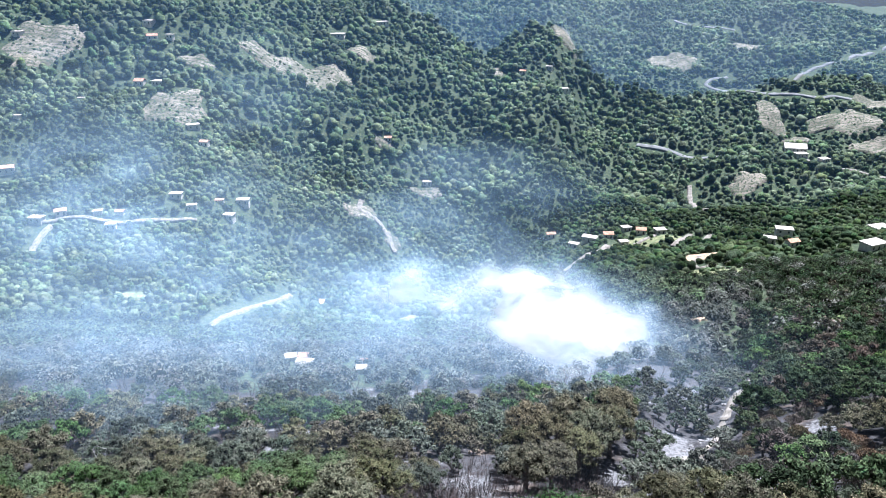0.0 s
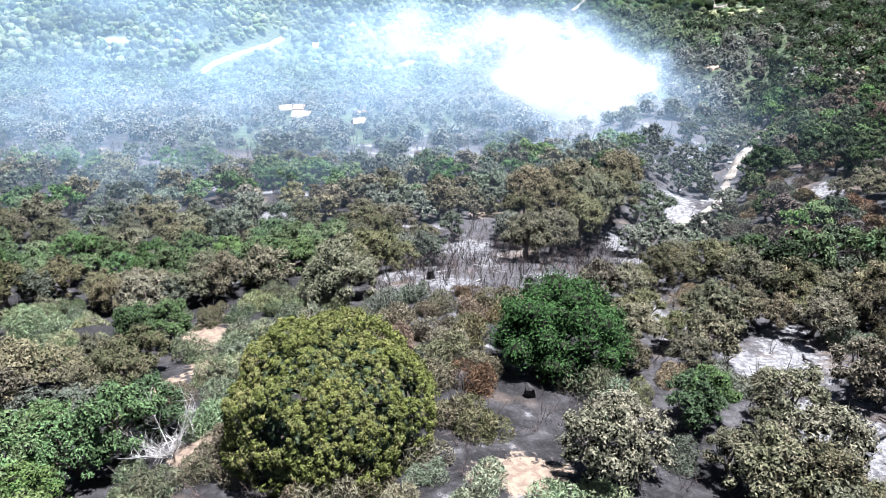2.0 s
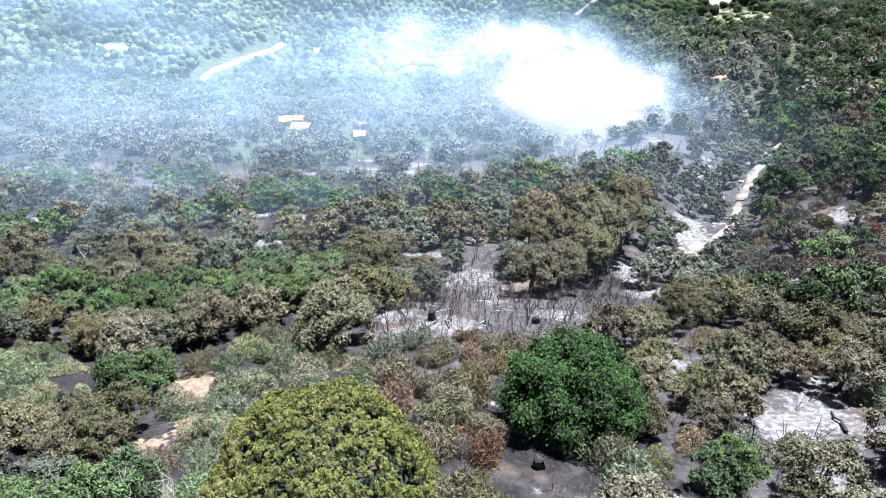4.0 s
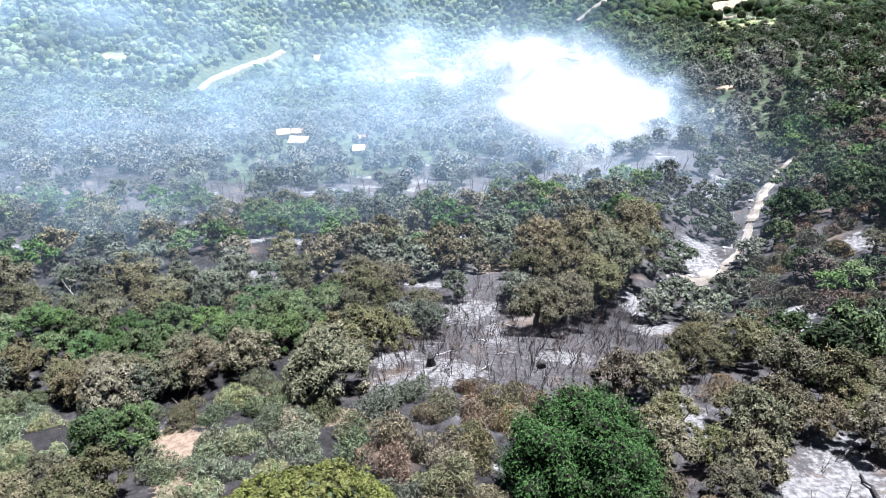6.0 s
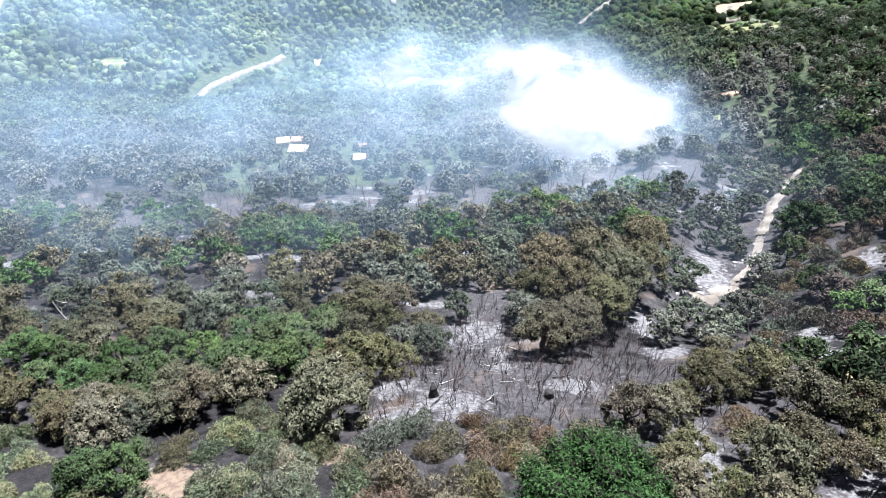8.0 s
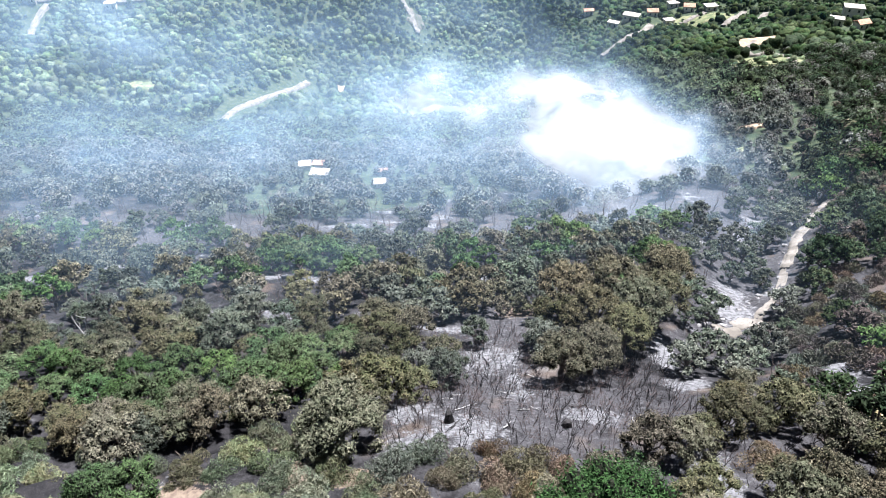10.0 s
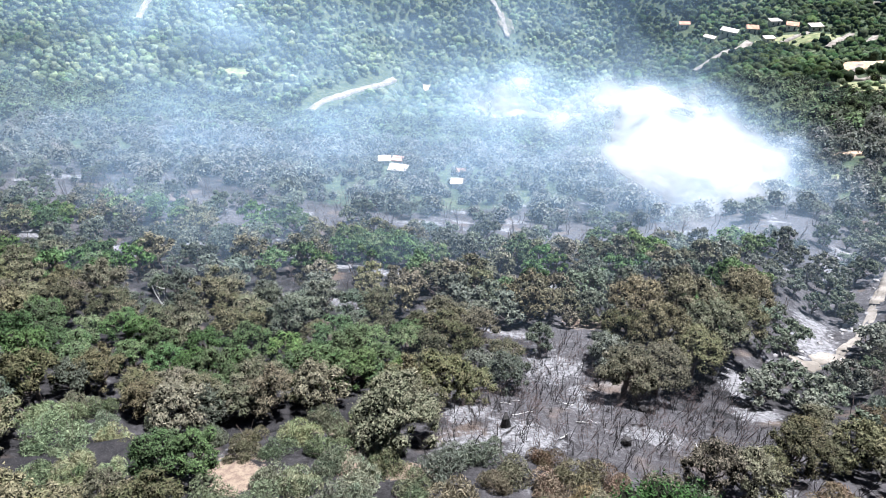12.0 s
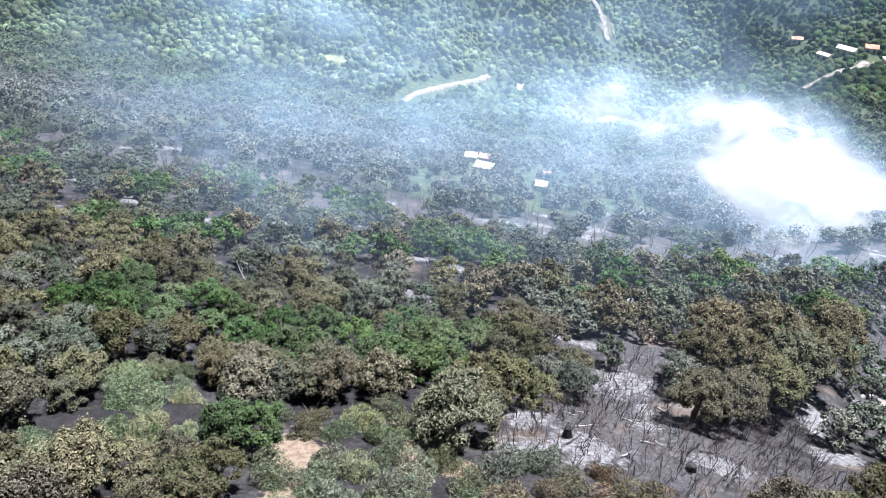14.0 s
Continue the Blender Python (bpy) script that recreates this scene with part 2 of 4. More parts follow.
def burnt_at(x, y):
    left = smooth((148 + 14 * np.sin(x * 0.05) - y) / 25)
    right = smooth((gully(np.maximum(y, 50)) + 16 + 34 * smooth((104 - y) / 24) - x) / 12)
    return left * right


def ashy_at(x, y):
    """Where the fire left a thick pale cover: the clearing, the gully and the burnt strip."""
    a = np.exp(-((x - 6) / 13) ** 2 - ((y - 51) / 9) ** 2) + np.exp(-((x - 4) / 5) ** 2 - ((y - 65) / 9) ** 2) + 0.6 * np.exp(-((x - gully(y) + 3) / 8) ** 2) * smooth((y - 60) / 15) * smooth((140 - y) / 20)
    a = a + 0.9 * np.exp(-((y - 114 - 0.05 * x) / 9) ** 2) * smooth((gully(y) - x) / 20) + np.exp(-((x - 23) / 6) ** 2 - ((y - 33) / 14) ** 2)
    return np.clip(a + 0.6 * smooth(waves(x, y, 30, 6) - 0.3) * smooth((y - 62) / 20), 0, 1)


def spots_at(places, x, y):
    a = np.zeros_like(x)
    for cx, cy, rx, ry in places:
        a = np.maximum(a, np.exp(-0.7 * (((x - cx) / rx) ** 2 + ((y - cy) / ry) ** 2)))
    return a


WHITE = [(10.7, 49.3, 2.4, 1.3), (4.9, 57.0, 0.8, 1.6), (-15.3, 48.5, 1.8, 0.9), (-3.6, 44.0, 2.4, 1.6), (0.2, 45.6, 3.0, 2.0), (-4.5, 49, 2.0, 2.2), (2.5, 62.5, 3.2, 3.0), (20.9, 63.6, 1.4, 3.4),
         (23.2, 32.0, 2.6, 2.0), (26.6, 33.6, 2.0, 2.4), (24.8, 24.4, 2.6, 3.6), (17.8, 41.5, 1.8, 3.6), (18.6, 36.5, 1.4, 1.6), (27.6, 37.0, 2.0, 1.4), (5.0, 53.5, 1.2, 1.2)]
PALE = [(-22, 113.4, 4.5, 1.4), (-6, 120, 4.5, 1.8), (-32, 72.6, 2.0, 1.2), (-22.6, 72.6, 3.0, 1.6), (-40.5, 64.4, 2.2, 1.2), (-57, 79.2, 3.0, 2.4), (-77.5, 87.4, 3.4, 1.8), (-79, 77, 2.8, 1.6), (-50, 114.8, 3.4, 1.6), (-81, 119, 4.5, 1.8),
        (-102, 124, 4.5, 2), (-8.4, 107, 3.6, 1.4), (-18.7, 107.7, 3.6, 1.4), (33, 77, 2.4, 3.2), (35, 81, 2.0, 3.0), (44, 99.5, 1.6, 4.0), (48.7, 108.6, 2.0, 2.4), (36, 58.3, 2.6, 1.6), (35.2, 53.8, 2.0, 1.4), (49.6, 72.3, 2.4, 1.8), (21.5, 57, 2.0, 1.4)]
EARTH = [(-20.0, 38.4, 2.1, 1.9), (-18.2, 34.0, 1.2, 1.8), (-12.0, 41.0, 1.2, 1.6), (-7.1, 40.2, 1.9, 0.9), (4.0, 19.4, 2.4, 1.5), (-14.5, 21.8, 1.2, 1.6), (-14.6, 45.0, 1.6, 0.7), (7.5, 74, 3.0, 1.6), (-20.6, 30.6, 1.6, 1.2)]


rp = np.random.RandomState(12)
for _ in range(26):
    yy_ = rp.uniform(68, 120)
    PALE.append((rp.uniform(-1.05 * yy_, 4), yy_, rp.uniform(1.2, 3.2), rp.uniform(0.8, 1.6)))


def build_ground():
    ys = np.concatenate([np.linspace(-90, 12, 16), np.linspace(14, 135, 190), 135 * (4650 / 135) ** np.linspace(0.01, 1, 170)])
    s = np.linspace(-1, 1, 360)
    us = 0.32 * s + 1.15 * s ** 3 + 0.05
    yy, uu = np.meshgrid(ys, us, indexing="ij")
    xx = uu * np.maximum(yy + 60, 95)
    zz = height(xx, yy)
    me = mesh_from("ground", np.stack([xx, yy, zz], -1).reshape(-1, 3), quads(len(ys), len(us)), M_GROUND, True)
    me.attributes.new("burnt", "FLOAT", "POINT").data.foreach_set("value", burnt_at(xx, yy).astype(np.float32).ravel())
    me.attributes.new("ashy", "FLOAT", "POINT").data.foreach_set("value", ashy_at(xx, yy).astype(np.float32).ravel())
    for key, places in (("whiteash", WHITE + PALE), ("sandy", EARTH)):
        me.attributes.new(key, "FLOAT", "POINT").data.foreach_set("value", spots_at(places, xx, yy).astype(np.float32).ravel())
    tagged(new("ground", me), "burnt ash-grey hillside falling into a wooded valley", "ground", kind="structure")


build_ground()


CLEAR, ROADS = [], []


def patch(name, x, y, rx, ry, material, label, seed, turn=0.0, lift=0.14):
    """An irregular spread of ash or earth that lies on the slope."""
    r = np.random.RandomState(seed)
    n, rings = 40, 8
    if lift < 0.3:
        CLEAR.append((x, y, rx * 0.85, ry * 0.85))
    else:
        CLEAR.append((x, y, rx, ry))
    a = np.linspace(0, 2 * np.pi, n, endpoint=False)
    edge = 1 + sum(r.uniform(0.3, 0.7) / (k + 1) * np.sin(k * a + r.uniform(0, 6)) for k in (2, 3, 4, 5, 7, 9))
    edge = np.maximum(edge, 0.35)
    v = []
    for i in range(rings + 1):
        f = i / rings
        px, py = rx * f * edge * np.cos(a), ry * f * edge * np.sin(a)
        v.append(np.stack([x + px * math.cos(turn) - py * math.sin(turn), y + px * math.sin(turn) + py * math.cos(turn)], -1))
    v = np.concatenate(v)
    lifts = np.repeat(lift * np.append(np.ones(rings), -0.6), n)
    z = height(v[:, 0], v[:, 1]) + lifts
    faces = [[i * n + j, i * n + (j + 1) % n, (i + 1) * n + (j + 1) % n, (i + 1) * n + j] for i in range(rings) for j in range(n)]
    ob = new(name, mesh_from(name, np.column_stack([v, z]), faces, material, True))
    return tagged(ob, label, "ground patch", kind="structure")


def ribbon(name, points, width, material, label, kerb=0.25, seed=1, lift=0.22, ragged=0.12, clear=0.0):
    """A track or road: a draped strip with thickness, along a line of plan points."""
    r = np.random.RandomState(seed)
    p = np.array(points, float)
    ROADS.append((p, width + 2 * clear))
    d = np.append(0, np.cumsum(np.hypot(*np.diff(p, axis=0).T)))
    t = np.linspace(0, d[-1], max(8, int(d[-1] / (width * 0.7))))
    c = np.stack([np.interp(t, d, p[:, 0]), np.interp(t, d, p[:, 1])], -1)
    for _ in range(6):
        c[1:-1] = (c[:-2] + 2 * c[1:-1] + c[2:]) / 4
    g = np.gradient(c, axis=0)
    g /= np.linalg.norm(g, axis=1)[:, None] + 1e-9
    nrm = np.stack([-g[:, 1], g[:, 0]], -1)
    half = width / 2 * (1 + ragged * r.uniform(-1, 1, (len(c), 2)))
    cols = []
    mid = height(c[:, 0], c[:, 1])
    for k, (s, up) in enumerate(((-1.12, -kerb), (-1, lift), (-0.4, lift + 0.03), (0.4, lift + 0.03), (1, lift), (1.12, -kerb))):
        q = c + nrm * (half[:, :1] if s < 0 else half[:, 1:]) * s
        z = 0.5 * mid + 0.5 * height(q[:, 0], q[:, 1])
        cols.append(np.column_stack([q, np.maximum(z, height(q[:, 0], q[:, 1])) + up]))
    v = np.stack(cols, 1).reshape(-1, 3)
    ob = new(name, mesh_from(name, v, quads(len(c), 6), material, True))
    return tagged(ob, label, "road" if "road" in name else "track", kind="structure")


# ---- plants ----
def part(name, me, parent, label=""):
    ob = new(name, me)
    ob.parent = parent
    return tagged(ob, label) if label else ob


def tube(points, radii, sides=6):
    """Vertices and faces of a tapered limb."""
    p, rad = np.array(points, float), np.array(radii, float)
    g = np.gradient(p, axis=0)
    g /= np.linalg.norm(g, axis=1)[:, None] + 1e-9
    ref = np.array([0.31, 0.87, 0.17])
    a = np.cross(g, ref)
    a /= np.linalg.norm(a, axis=1)[:, None] + 1e-9
    b = np.cross(g, a)
    th = np.linspace(0, 2 * np.pi, sides, endpoint=False)
    v = p[:, None] + rad[:, None, None] * (np.cos(th)[None, :, None] * a[:, None] + np.sin(th)[None, :, None] * b[:, None])
    f = [[i * sides + j, i * sides + (j + 1) % sides, (i + 1) * sides + (j + 1) % sides, (i + 1) * sides + j] for i in range(len(p) - 1) for j in range(sides)]
    f.append(list(range((len(p) - 1) * sides, len(p) * sides)))
    return v.reshape(-1, 3), f


def join(pieces):
    v, f, n = [], [], 0
    for a, b in pieces:
        v.append(a)
        f += [[i + n for i in q] for q in b]
        n += len(a)
    return np.concatenate(v), f


def crooked(r, a, b, bend, n=5):
    a, b = np.array(a, float), np.array(b, float)
    t = np.linspace(0, 1, n)[:, None]
    w = r.normal(0, bend, (n, 3)) * np.sin(np.pi * t)
    return a + (b - a) * t + w


def tufts(r, pts, out, size, long=1.6, turn=0.5):
    """Small pointed leaf tufts at pts, each roughly facing out; three corners each."""
    n = len(pts)
    nor = out + r.normal(0, turn, (n, 3))
    nor /= np.linalg.norm(nor, axis=1)[:, None] + 1e-9
    a = np.cross(nor, r.normal(0, 1, (n, 3)))
    a /= np.linalg.norm(a, axis=1)[:, None] + 1e-9
    b = np.cross(nor, a)
    s = size * r.uniform(0.6, 1.3, (n, 1))
    v = np.stack([pts - a * s * long * 0.5, pts + b * s * 0.6 + nor * s * 0.1, pts + a * s * long * 0.5 - b * s * 0.2], 1)
    return v.reshape(-1, 3), np.arange(3 * n).reshape(-1, 3)


def lobes(r, count, rad, high, low):
    """Centres and radii of the clumps that make a crown, a few of them straggling."""
    c = []
    for i in range(count):
        a, d = i * 2.4 + r.uniform(-0.6, 0.6), rad * 0.86 * math.sqrt((i + 0.3) / count)
        c.append([d * math.cos(a), d * math.sin(a), low + (high - low) * (0.25 + 0.6 * (1 - (d / rad) ** 2) + r.uniform(-0.3, 0.12))])
    return np.array(c), rad * r.uniform(0.12, 0.27, count)


def crown_points(r, centres, radii, n, squash=0.85):
    w = radii ** 2 / (radii ** 2).sum()
    k = r.choice(len(centres), n, p=w)
    d = r.normal(0, 1, (n, 3))
    d /= np.linalg.norm(d, axis=1)[:, None]
    d[:, 2] = np.where(r.rand(n) < 0.6, np.abs(d[:, 2]), d[:, 2])
    q = centres[k] + d * (radii[k] * (r.uniform(0.4, 1.0, n) ** 0.5) * (0.88 + 0.75 * r.rand(n) ** 3))[:, None] * [1, 1, squash]
    return q, d


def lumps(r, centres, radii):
    """Small rounded lumps at the heart of each clump, to be coloured as its inner shade."""
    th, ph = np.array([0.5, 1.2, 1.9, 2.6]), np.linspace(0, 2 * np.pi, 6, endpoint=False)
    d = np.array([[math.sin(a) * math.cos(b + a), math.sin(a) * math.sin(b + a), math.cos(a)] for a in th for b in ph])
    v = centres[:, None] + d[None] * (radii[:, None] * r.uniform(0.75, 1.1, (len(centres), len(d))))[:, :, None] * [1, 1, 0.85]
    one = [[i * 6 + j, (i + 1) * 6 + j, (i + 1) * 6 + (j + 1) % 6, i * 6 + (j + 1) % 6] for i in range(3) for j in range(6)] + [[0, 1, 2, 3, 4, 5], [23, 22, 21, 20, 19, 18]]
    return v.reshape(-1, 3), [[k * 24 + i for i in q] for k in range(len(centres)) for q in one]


def tree(name, label, material, rad, high, seed, low=None, n=5200, size=0.118, count=40, bark=None, category="tree", group=""):
    """A broadleaf tree: crooked trunk with limbs, and a crown of many leaf tufts."""
    r = np.random.RandomState(seed)
    low = high * 0.24 if low is None else low
    c, cr = lobes(r, count, rad, high, low)
    q, d = crown_points(r, c, cr, n)
    v, f = tufts(r, q, d + [0, 0, 0.12], size, 1.6, 0.5)
    thing = new(name)
    part("crown", mesh_from("crown", v, f, material), thing)
    # lumps whose near-black colour darkens the gaps between tufts like shade
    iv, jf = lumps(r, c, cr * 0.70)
    part("inner_leaves", mesh_from("inner_leaves", iv, jf, M_CORE, True), thing, "near-black core standing for shade inside the crown")
    base = np.array([r.uniform(-0.2, 0.2), r.uniform(-0.2, 0.2), low * 0.9])
    pieces = [tube(crooked(r, (0, 0, -0.5), base, 0.08), np.linspace(0.05, 0.034, 5) * high, 7)]
    for i in range(0, count, max(1, count // 9)):
        pieces.append(tube(crooked(r, base * r.uniform(0.6, 1.0), c[i] + [0, 0, cr[i] * 0.3], 0.2), np.linspace(0.022, 0.005, 5) * high, 5))
    tv, tf = join(pieces)
    part("trunk", mesh_from("trunk", tv, tf, bark or M_BARK, True), thing)
    return tagged(thing, label, category, group)


def shrub(name, label, material, rad, high, seed, n=3200, size=0.075, long=4.5, group=""):
    """A bush of upright twigs with tufts, growing from the ground."""
    r = np.random.RandomState(seed)
    thing = new(name)
    qs, outs = [], []
    for k in range(6):
        m = n // 6
        far = 0 if k == 0 else rad * r.uniform(0.35, 0.75)
        t, rk = r.uniform(0, 6.283), rad * r.uniform(0.35, 0.68)
        a, d = r.uniform(0, 6.283, m), rk * np.sqrt(r.rand(m))
        top = high * r.uniform(0.55, 1.0) * (1 - 0.35 * far / rad) * np.sqrt(np.maximum(0.04, 1 - (d / rk) ** 2))
        qs.append(np.stack([far * math.cos(t) + d * np.cos(a), far * math.sin(t) + d * np.sin(a), top * np.sqrt(r.uniform(0.1, 1.0, m)) + r.normal(0, 0.08, m)], -1))
        outs.append(np.stack([np.cos(a) * d / rk, np.sin(a) * d / rk, 0.15 + 0 * a], -1))
    v, f = tufts(r, np.concatenate(qs), np.concatenate(outs), size, long, 0.7)
    part("foliage", mesh_from("foliage", v, f, material), thing)
    pieces = []
    for i in range(9):
        t, k = r.uniform(0, 6.283), r.uniform(0.3, 0.8) * rad
        pieces.append(tube(crooked(r, (0, 0, -0.3), (k * math.cos(t), k * math.sin(t), high * 0.75), 0.06, 4), np.linspace(0.035, 0.012, 4), 4))
    tv, tf = join(pieces)
    part("woody_base", mesh_from("woody_base", tv, tf, M_BARK), thing)
    return tagged(thing, label, "shrub", group)


def bare(name, label, material, high, seed, stems=5, spread=0.35, twigs=6, thick=0.03, group="", category="burnt shrub", piece="stem"):
    """A leafless plant: stems that fork into twigs."""
    r = np.random.RandomState(seed)
    thing = new(name)
    for i in range(stems):
        pieces = []
        a, k = r.uniform(0, 6.283), spread * high * r.uniform(0.4, 1.2)
        tip = np.array([k * math.cos(a), k * math.sin(a), high * r.uniform(0.6, 1.0)])
        line = crooked(r, (0.1 * math.cos(a), 0.1 * math.sin(a), -0.3), tip, 0.028 * high)
        pieces.append(tube(line, np.linspace(thick, thick * 0.35, 5) * high, 5))
        for j in range(twigs):
            s = line[1 + j % 4]
            e = s + np.array([r.normal(0, 0.15), r.normal(0, 0.15), r.uniform(0.08, 0.3)]) * high
            pieces.append(tube(crooked(r, s, e, 0.03 * high, 3), np.linspace(thick * 0.4, thick * 0.12, 3) * high, 3))
        v, f = join(pieces)
        tagged(part(piece, mesh_from(piece, v, f, material), thing), kind="stuff" if group else "")
    return tagged(thing, label, category, group)


def stand(x, y, scale=1.0, turn=0.0, sink=0.0, stretch=1.0):
    return Matrix.Translation((x, y, z_at(x, y) - sink)) @ Matrix.Rotation(turn, 4, "Z") @ Matrix.Diagonal((scale, scale, scale * stretch, 1))


def plant(kinds, places, seed, lo=0.8, hi=1.2):
    """Stands the first plants of a kind at the first places and copies at the rest."""
    r = np.random.RandomState(seed)
    for i, (x, y) in enumerate(places):
        m = stand(x, y, r.uniform(lo, hi), r.uniform(0, 6.283), 0.05, r.uniform(0.85, 1.15))
        if i < len(kinds):
            kinds[i].matrix_basis = m
        else:
            k = kinds[int(r.randint(len(kinds)))]
            copy_thing(k, m @ Matrix.Diagonal((1 / k.scale.x, 1 / k.scale.y, 1 / k.scale.z, 1)))


# ---- tracks, ash and bare earth ----
GULLY = [(29.5, 70.8), (32.6, 72.6), (35.6, 74.6), (39.3, 79.2), (41.7, 82.7), (45, 88.7), (49.5, 96.4), (53.7, 103.1), (57.1, 107.2), (60.6, 110.8), (64.5, 112.6)]
ribbon("track_gully", GULLY[5:8], 0.9, M_TRACK, "pale dusty track winding up a burnt gully", seed=3, ragged=0.8)
for i, ((ax, ay), (bx, by)) in enumerate(zip(GULLY, GULLY[1:])):
    wide = (1.3, 1.5, 0.7, 0.5, 0.6, 0.7, 0.8, 0.6, 0.4, 1.2)[i]
    patch("gully_sand", (ax + bx) / 2, (ay + by) / 2, math.hypot(bx - ax, by - ay) * 0.52, wide, M_TRACK, "pale sand and gravel washed into the gully", 141 + i, math.atan2(by - ay, bx - ax), 0.16)
ribbon("track_smoke", [(25.4, 101.5), (28.2, 104.9), (30.7, 110.1), (33, 116)], 1.9, M_TRACK, "short pale track below the smoke", seed=4, ragged=0.4)
ribbon("track_slope", [(-47, 29), (-38, 33), (-31, 38), (-28.5, 41.2), (-25, 43.6), (-21, 45), (-17, 46.6), (-13.5, 48.8)], 3.4, M_CHARGROUND, "black charred track along the slope", seed=5, ragged=0.35)

# ---- roads, fields and terraces of the valley ----
ribbon("road_foot", [(-119, 262), (-116, 276), (-110, 300), (-104, 318), (-99, 338), (-90, 376)], 2.7, M_TRACK, "pale straight road at the mountain foot", 0.5, 6, 1.0, 0.1, 3.6)
ribbon("road_hairpin", [(491, 781), (447, 779), (419, 777), (390, 785), (372, 806), (344, 825), (328, 848), (316, 858), (323, 868), (350, 876)], 4.2, M_ASPHALT, "grey road bending round a spur", 2, 7, 0.9, 0.05, 3.0)
ribbon("road_upper", [(405, 820), (435, 852), (460, 872), (490, 890), (528, 936), (569, 964), (600, 980)], 4.2, M_ASPHALT, "grey mountain road on the far slope", 2, 8, 0.9, 0.05, 3.0)
ribbon("road_top", [(343, 1088), (358, 1078), (378, 1060), (418, 1046)], 4.2, M_ASPHALT, "short piece of grey mountain road", 2, 9, 0.9, 0.05, 3.0)
ribbon("road_lower", [(205, 724), (233, 706), (258, 690), (272, 668)], 5, M_ASPHALT, "pale road cut into the far slope", 2, 10, 0.9, 0.05, 3.0)
ribbon("road_barn", [(352, 660), (370, 640), (395, 636), (420, 634)], 4, M_TRACK, "pale track past the barn", 2, 11, 0.9, 0.1)
ribbon("road_houses", [(-248, 401), (-231, 407), (-207, 401), (-188, 404), (-169, 410), (-153, 413)], 2.4, M_TRACK, "pale lane past a row of houses", 0.6, 12, 1.4, 0.1)
ribbon("track_houses", [(-237, 400), (-240, 388), (-236, 372)], 3, M_TRACK, "pale track below the houses", 0.6, 13, 1.4, 0.3)
ribbon("track_slip", [(-61, 513), (-64, 502), (-45, 492), (-38, 480), (-34, 470)], 3.4, M_TRACK, "pale slipped earth track on the slope", 0.6, 14, 1.6, 0.4)
ribbon("track_stream", [(232, 630), (222, 590), (210, 540), (200, 500)], 4, M_TRACK, "pale track down to the village", 0.6, 15, 2.0, 0.2)
for i, line in enumerate([[(131, 441), (147, 449)], [(149, 418), (169, 444)], [(167, 417), (178, 434)], [(73, 379), (85, 384), (100, 412), (111, 434)]]):
    ribbon("track_village", line, 3.4, M_TRACK, "pale village track between terraces", 0.5, 16 + i, 1.2, 0.2)
ribbon("track_terrace", [(106, 282), (110, 266), (116, 258), (122, 262), (131, 292), (131, 309), (123, 304), (126, 322), (133, 331)], 2.0, M_TRACK, "pale track looping through a terraced field", 0.5, 21, 0.8, 0.2)
for i, (x, y, a, b) in enumerate([(-125, 671, 32, 22), (-164, 666, 22, 14), (-101, 690, 18, 12), (-80, 735, 14, 12), (-208, 614, 17, 10), (-205, 543, 23, 24), (-331, 610, 36, 26), (-60, 500, 13, 10), (-36, 480, 5, 9), (-12, 562, 14, 7), (-49, 594, 9, 6), (62, 789, 6, 10)]):
    patch("field", x, y, a, b, M_FIELD, "tan terraced field on the mountain side", 81 + i, 0.1, 1.6)
for i, (x, y, a, b) in enumerate([(414, 976, 22, 34), (354, 755, 14, 30), (279, 616, 20, 12), (299, 936, 34, 22), (425, 732, 36, 22), (440, 692, 26, 14), (475, 774, 24, 14), (144, 856, 15, 18), (369, 715, 14, 8)]):
    patch("field", x, y, a, b, M_FIELD, "pale stony field on the far slope", 95 + i, 0.1, 2.4)
for i, (x, y, a, b) in enumerate([(118, 283, 15, 20), (154, 237, 13, 9), (71, 172, 4, 3.4), (62, 150, 2, 2.4), (-17, 346, 7, 8), (-74, 386, 6, 7), (-154, 313, 6, 5), (-67, 268, 5, 4), (135, 330, 10, 10), (140, 440, 26, 10)]):
    patch("clearing", x, y, a, b, (M_GRASS, M_FIELD, M_SAND)[i % 3] if i > 1 else (M_GRASS, M_FIELD)[i], "dry grass and bare earth clearing", 111 + i, 0.1, 0.7)


def box(x0, x1, y0, y1, z0, z1):
    v = np.array([[x, y, z] for z in (z0, z1) for y in (y0, y1) for x in (x0, x1)], float)
    return v, [[0, 2, 3, 1], [4, 5, 7, 6], [0, 1, 5, 4], [2, 6, 7, 3], [0, 4, 6, 2], [1, 3, 7, 5]]


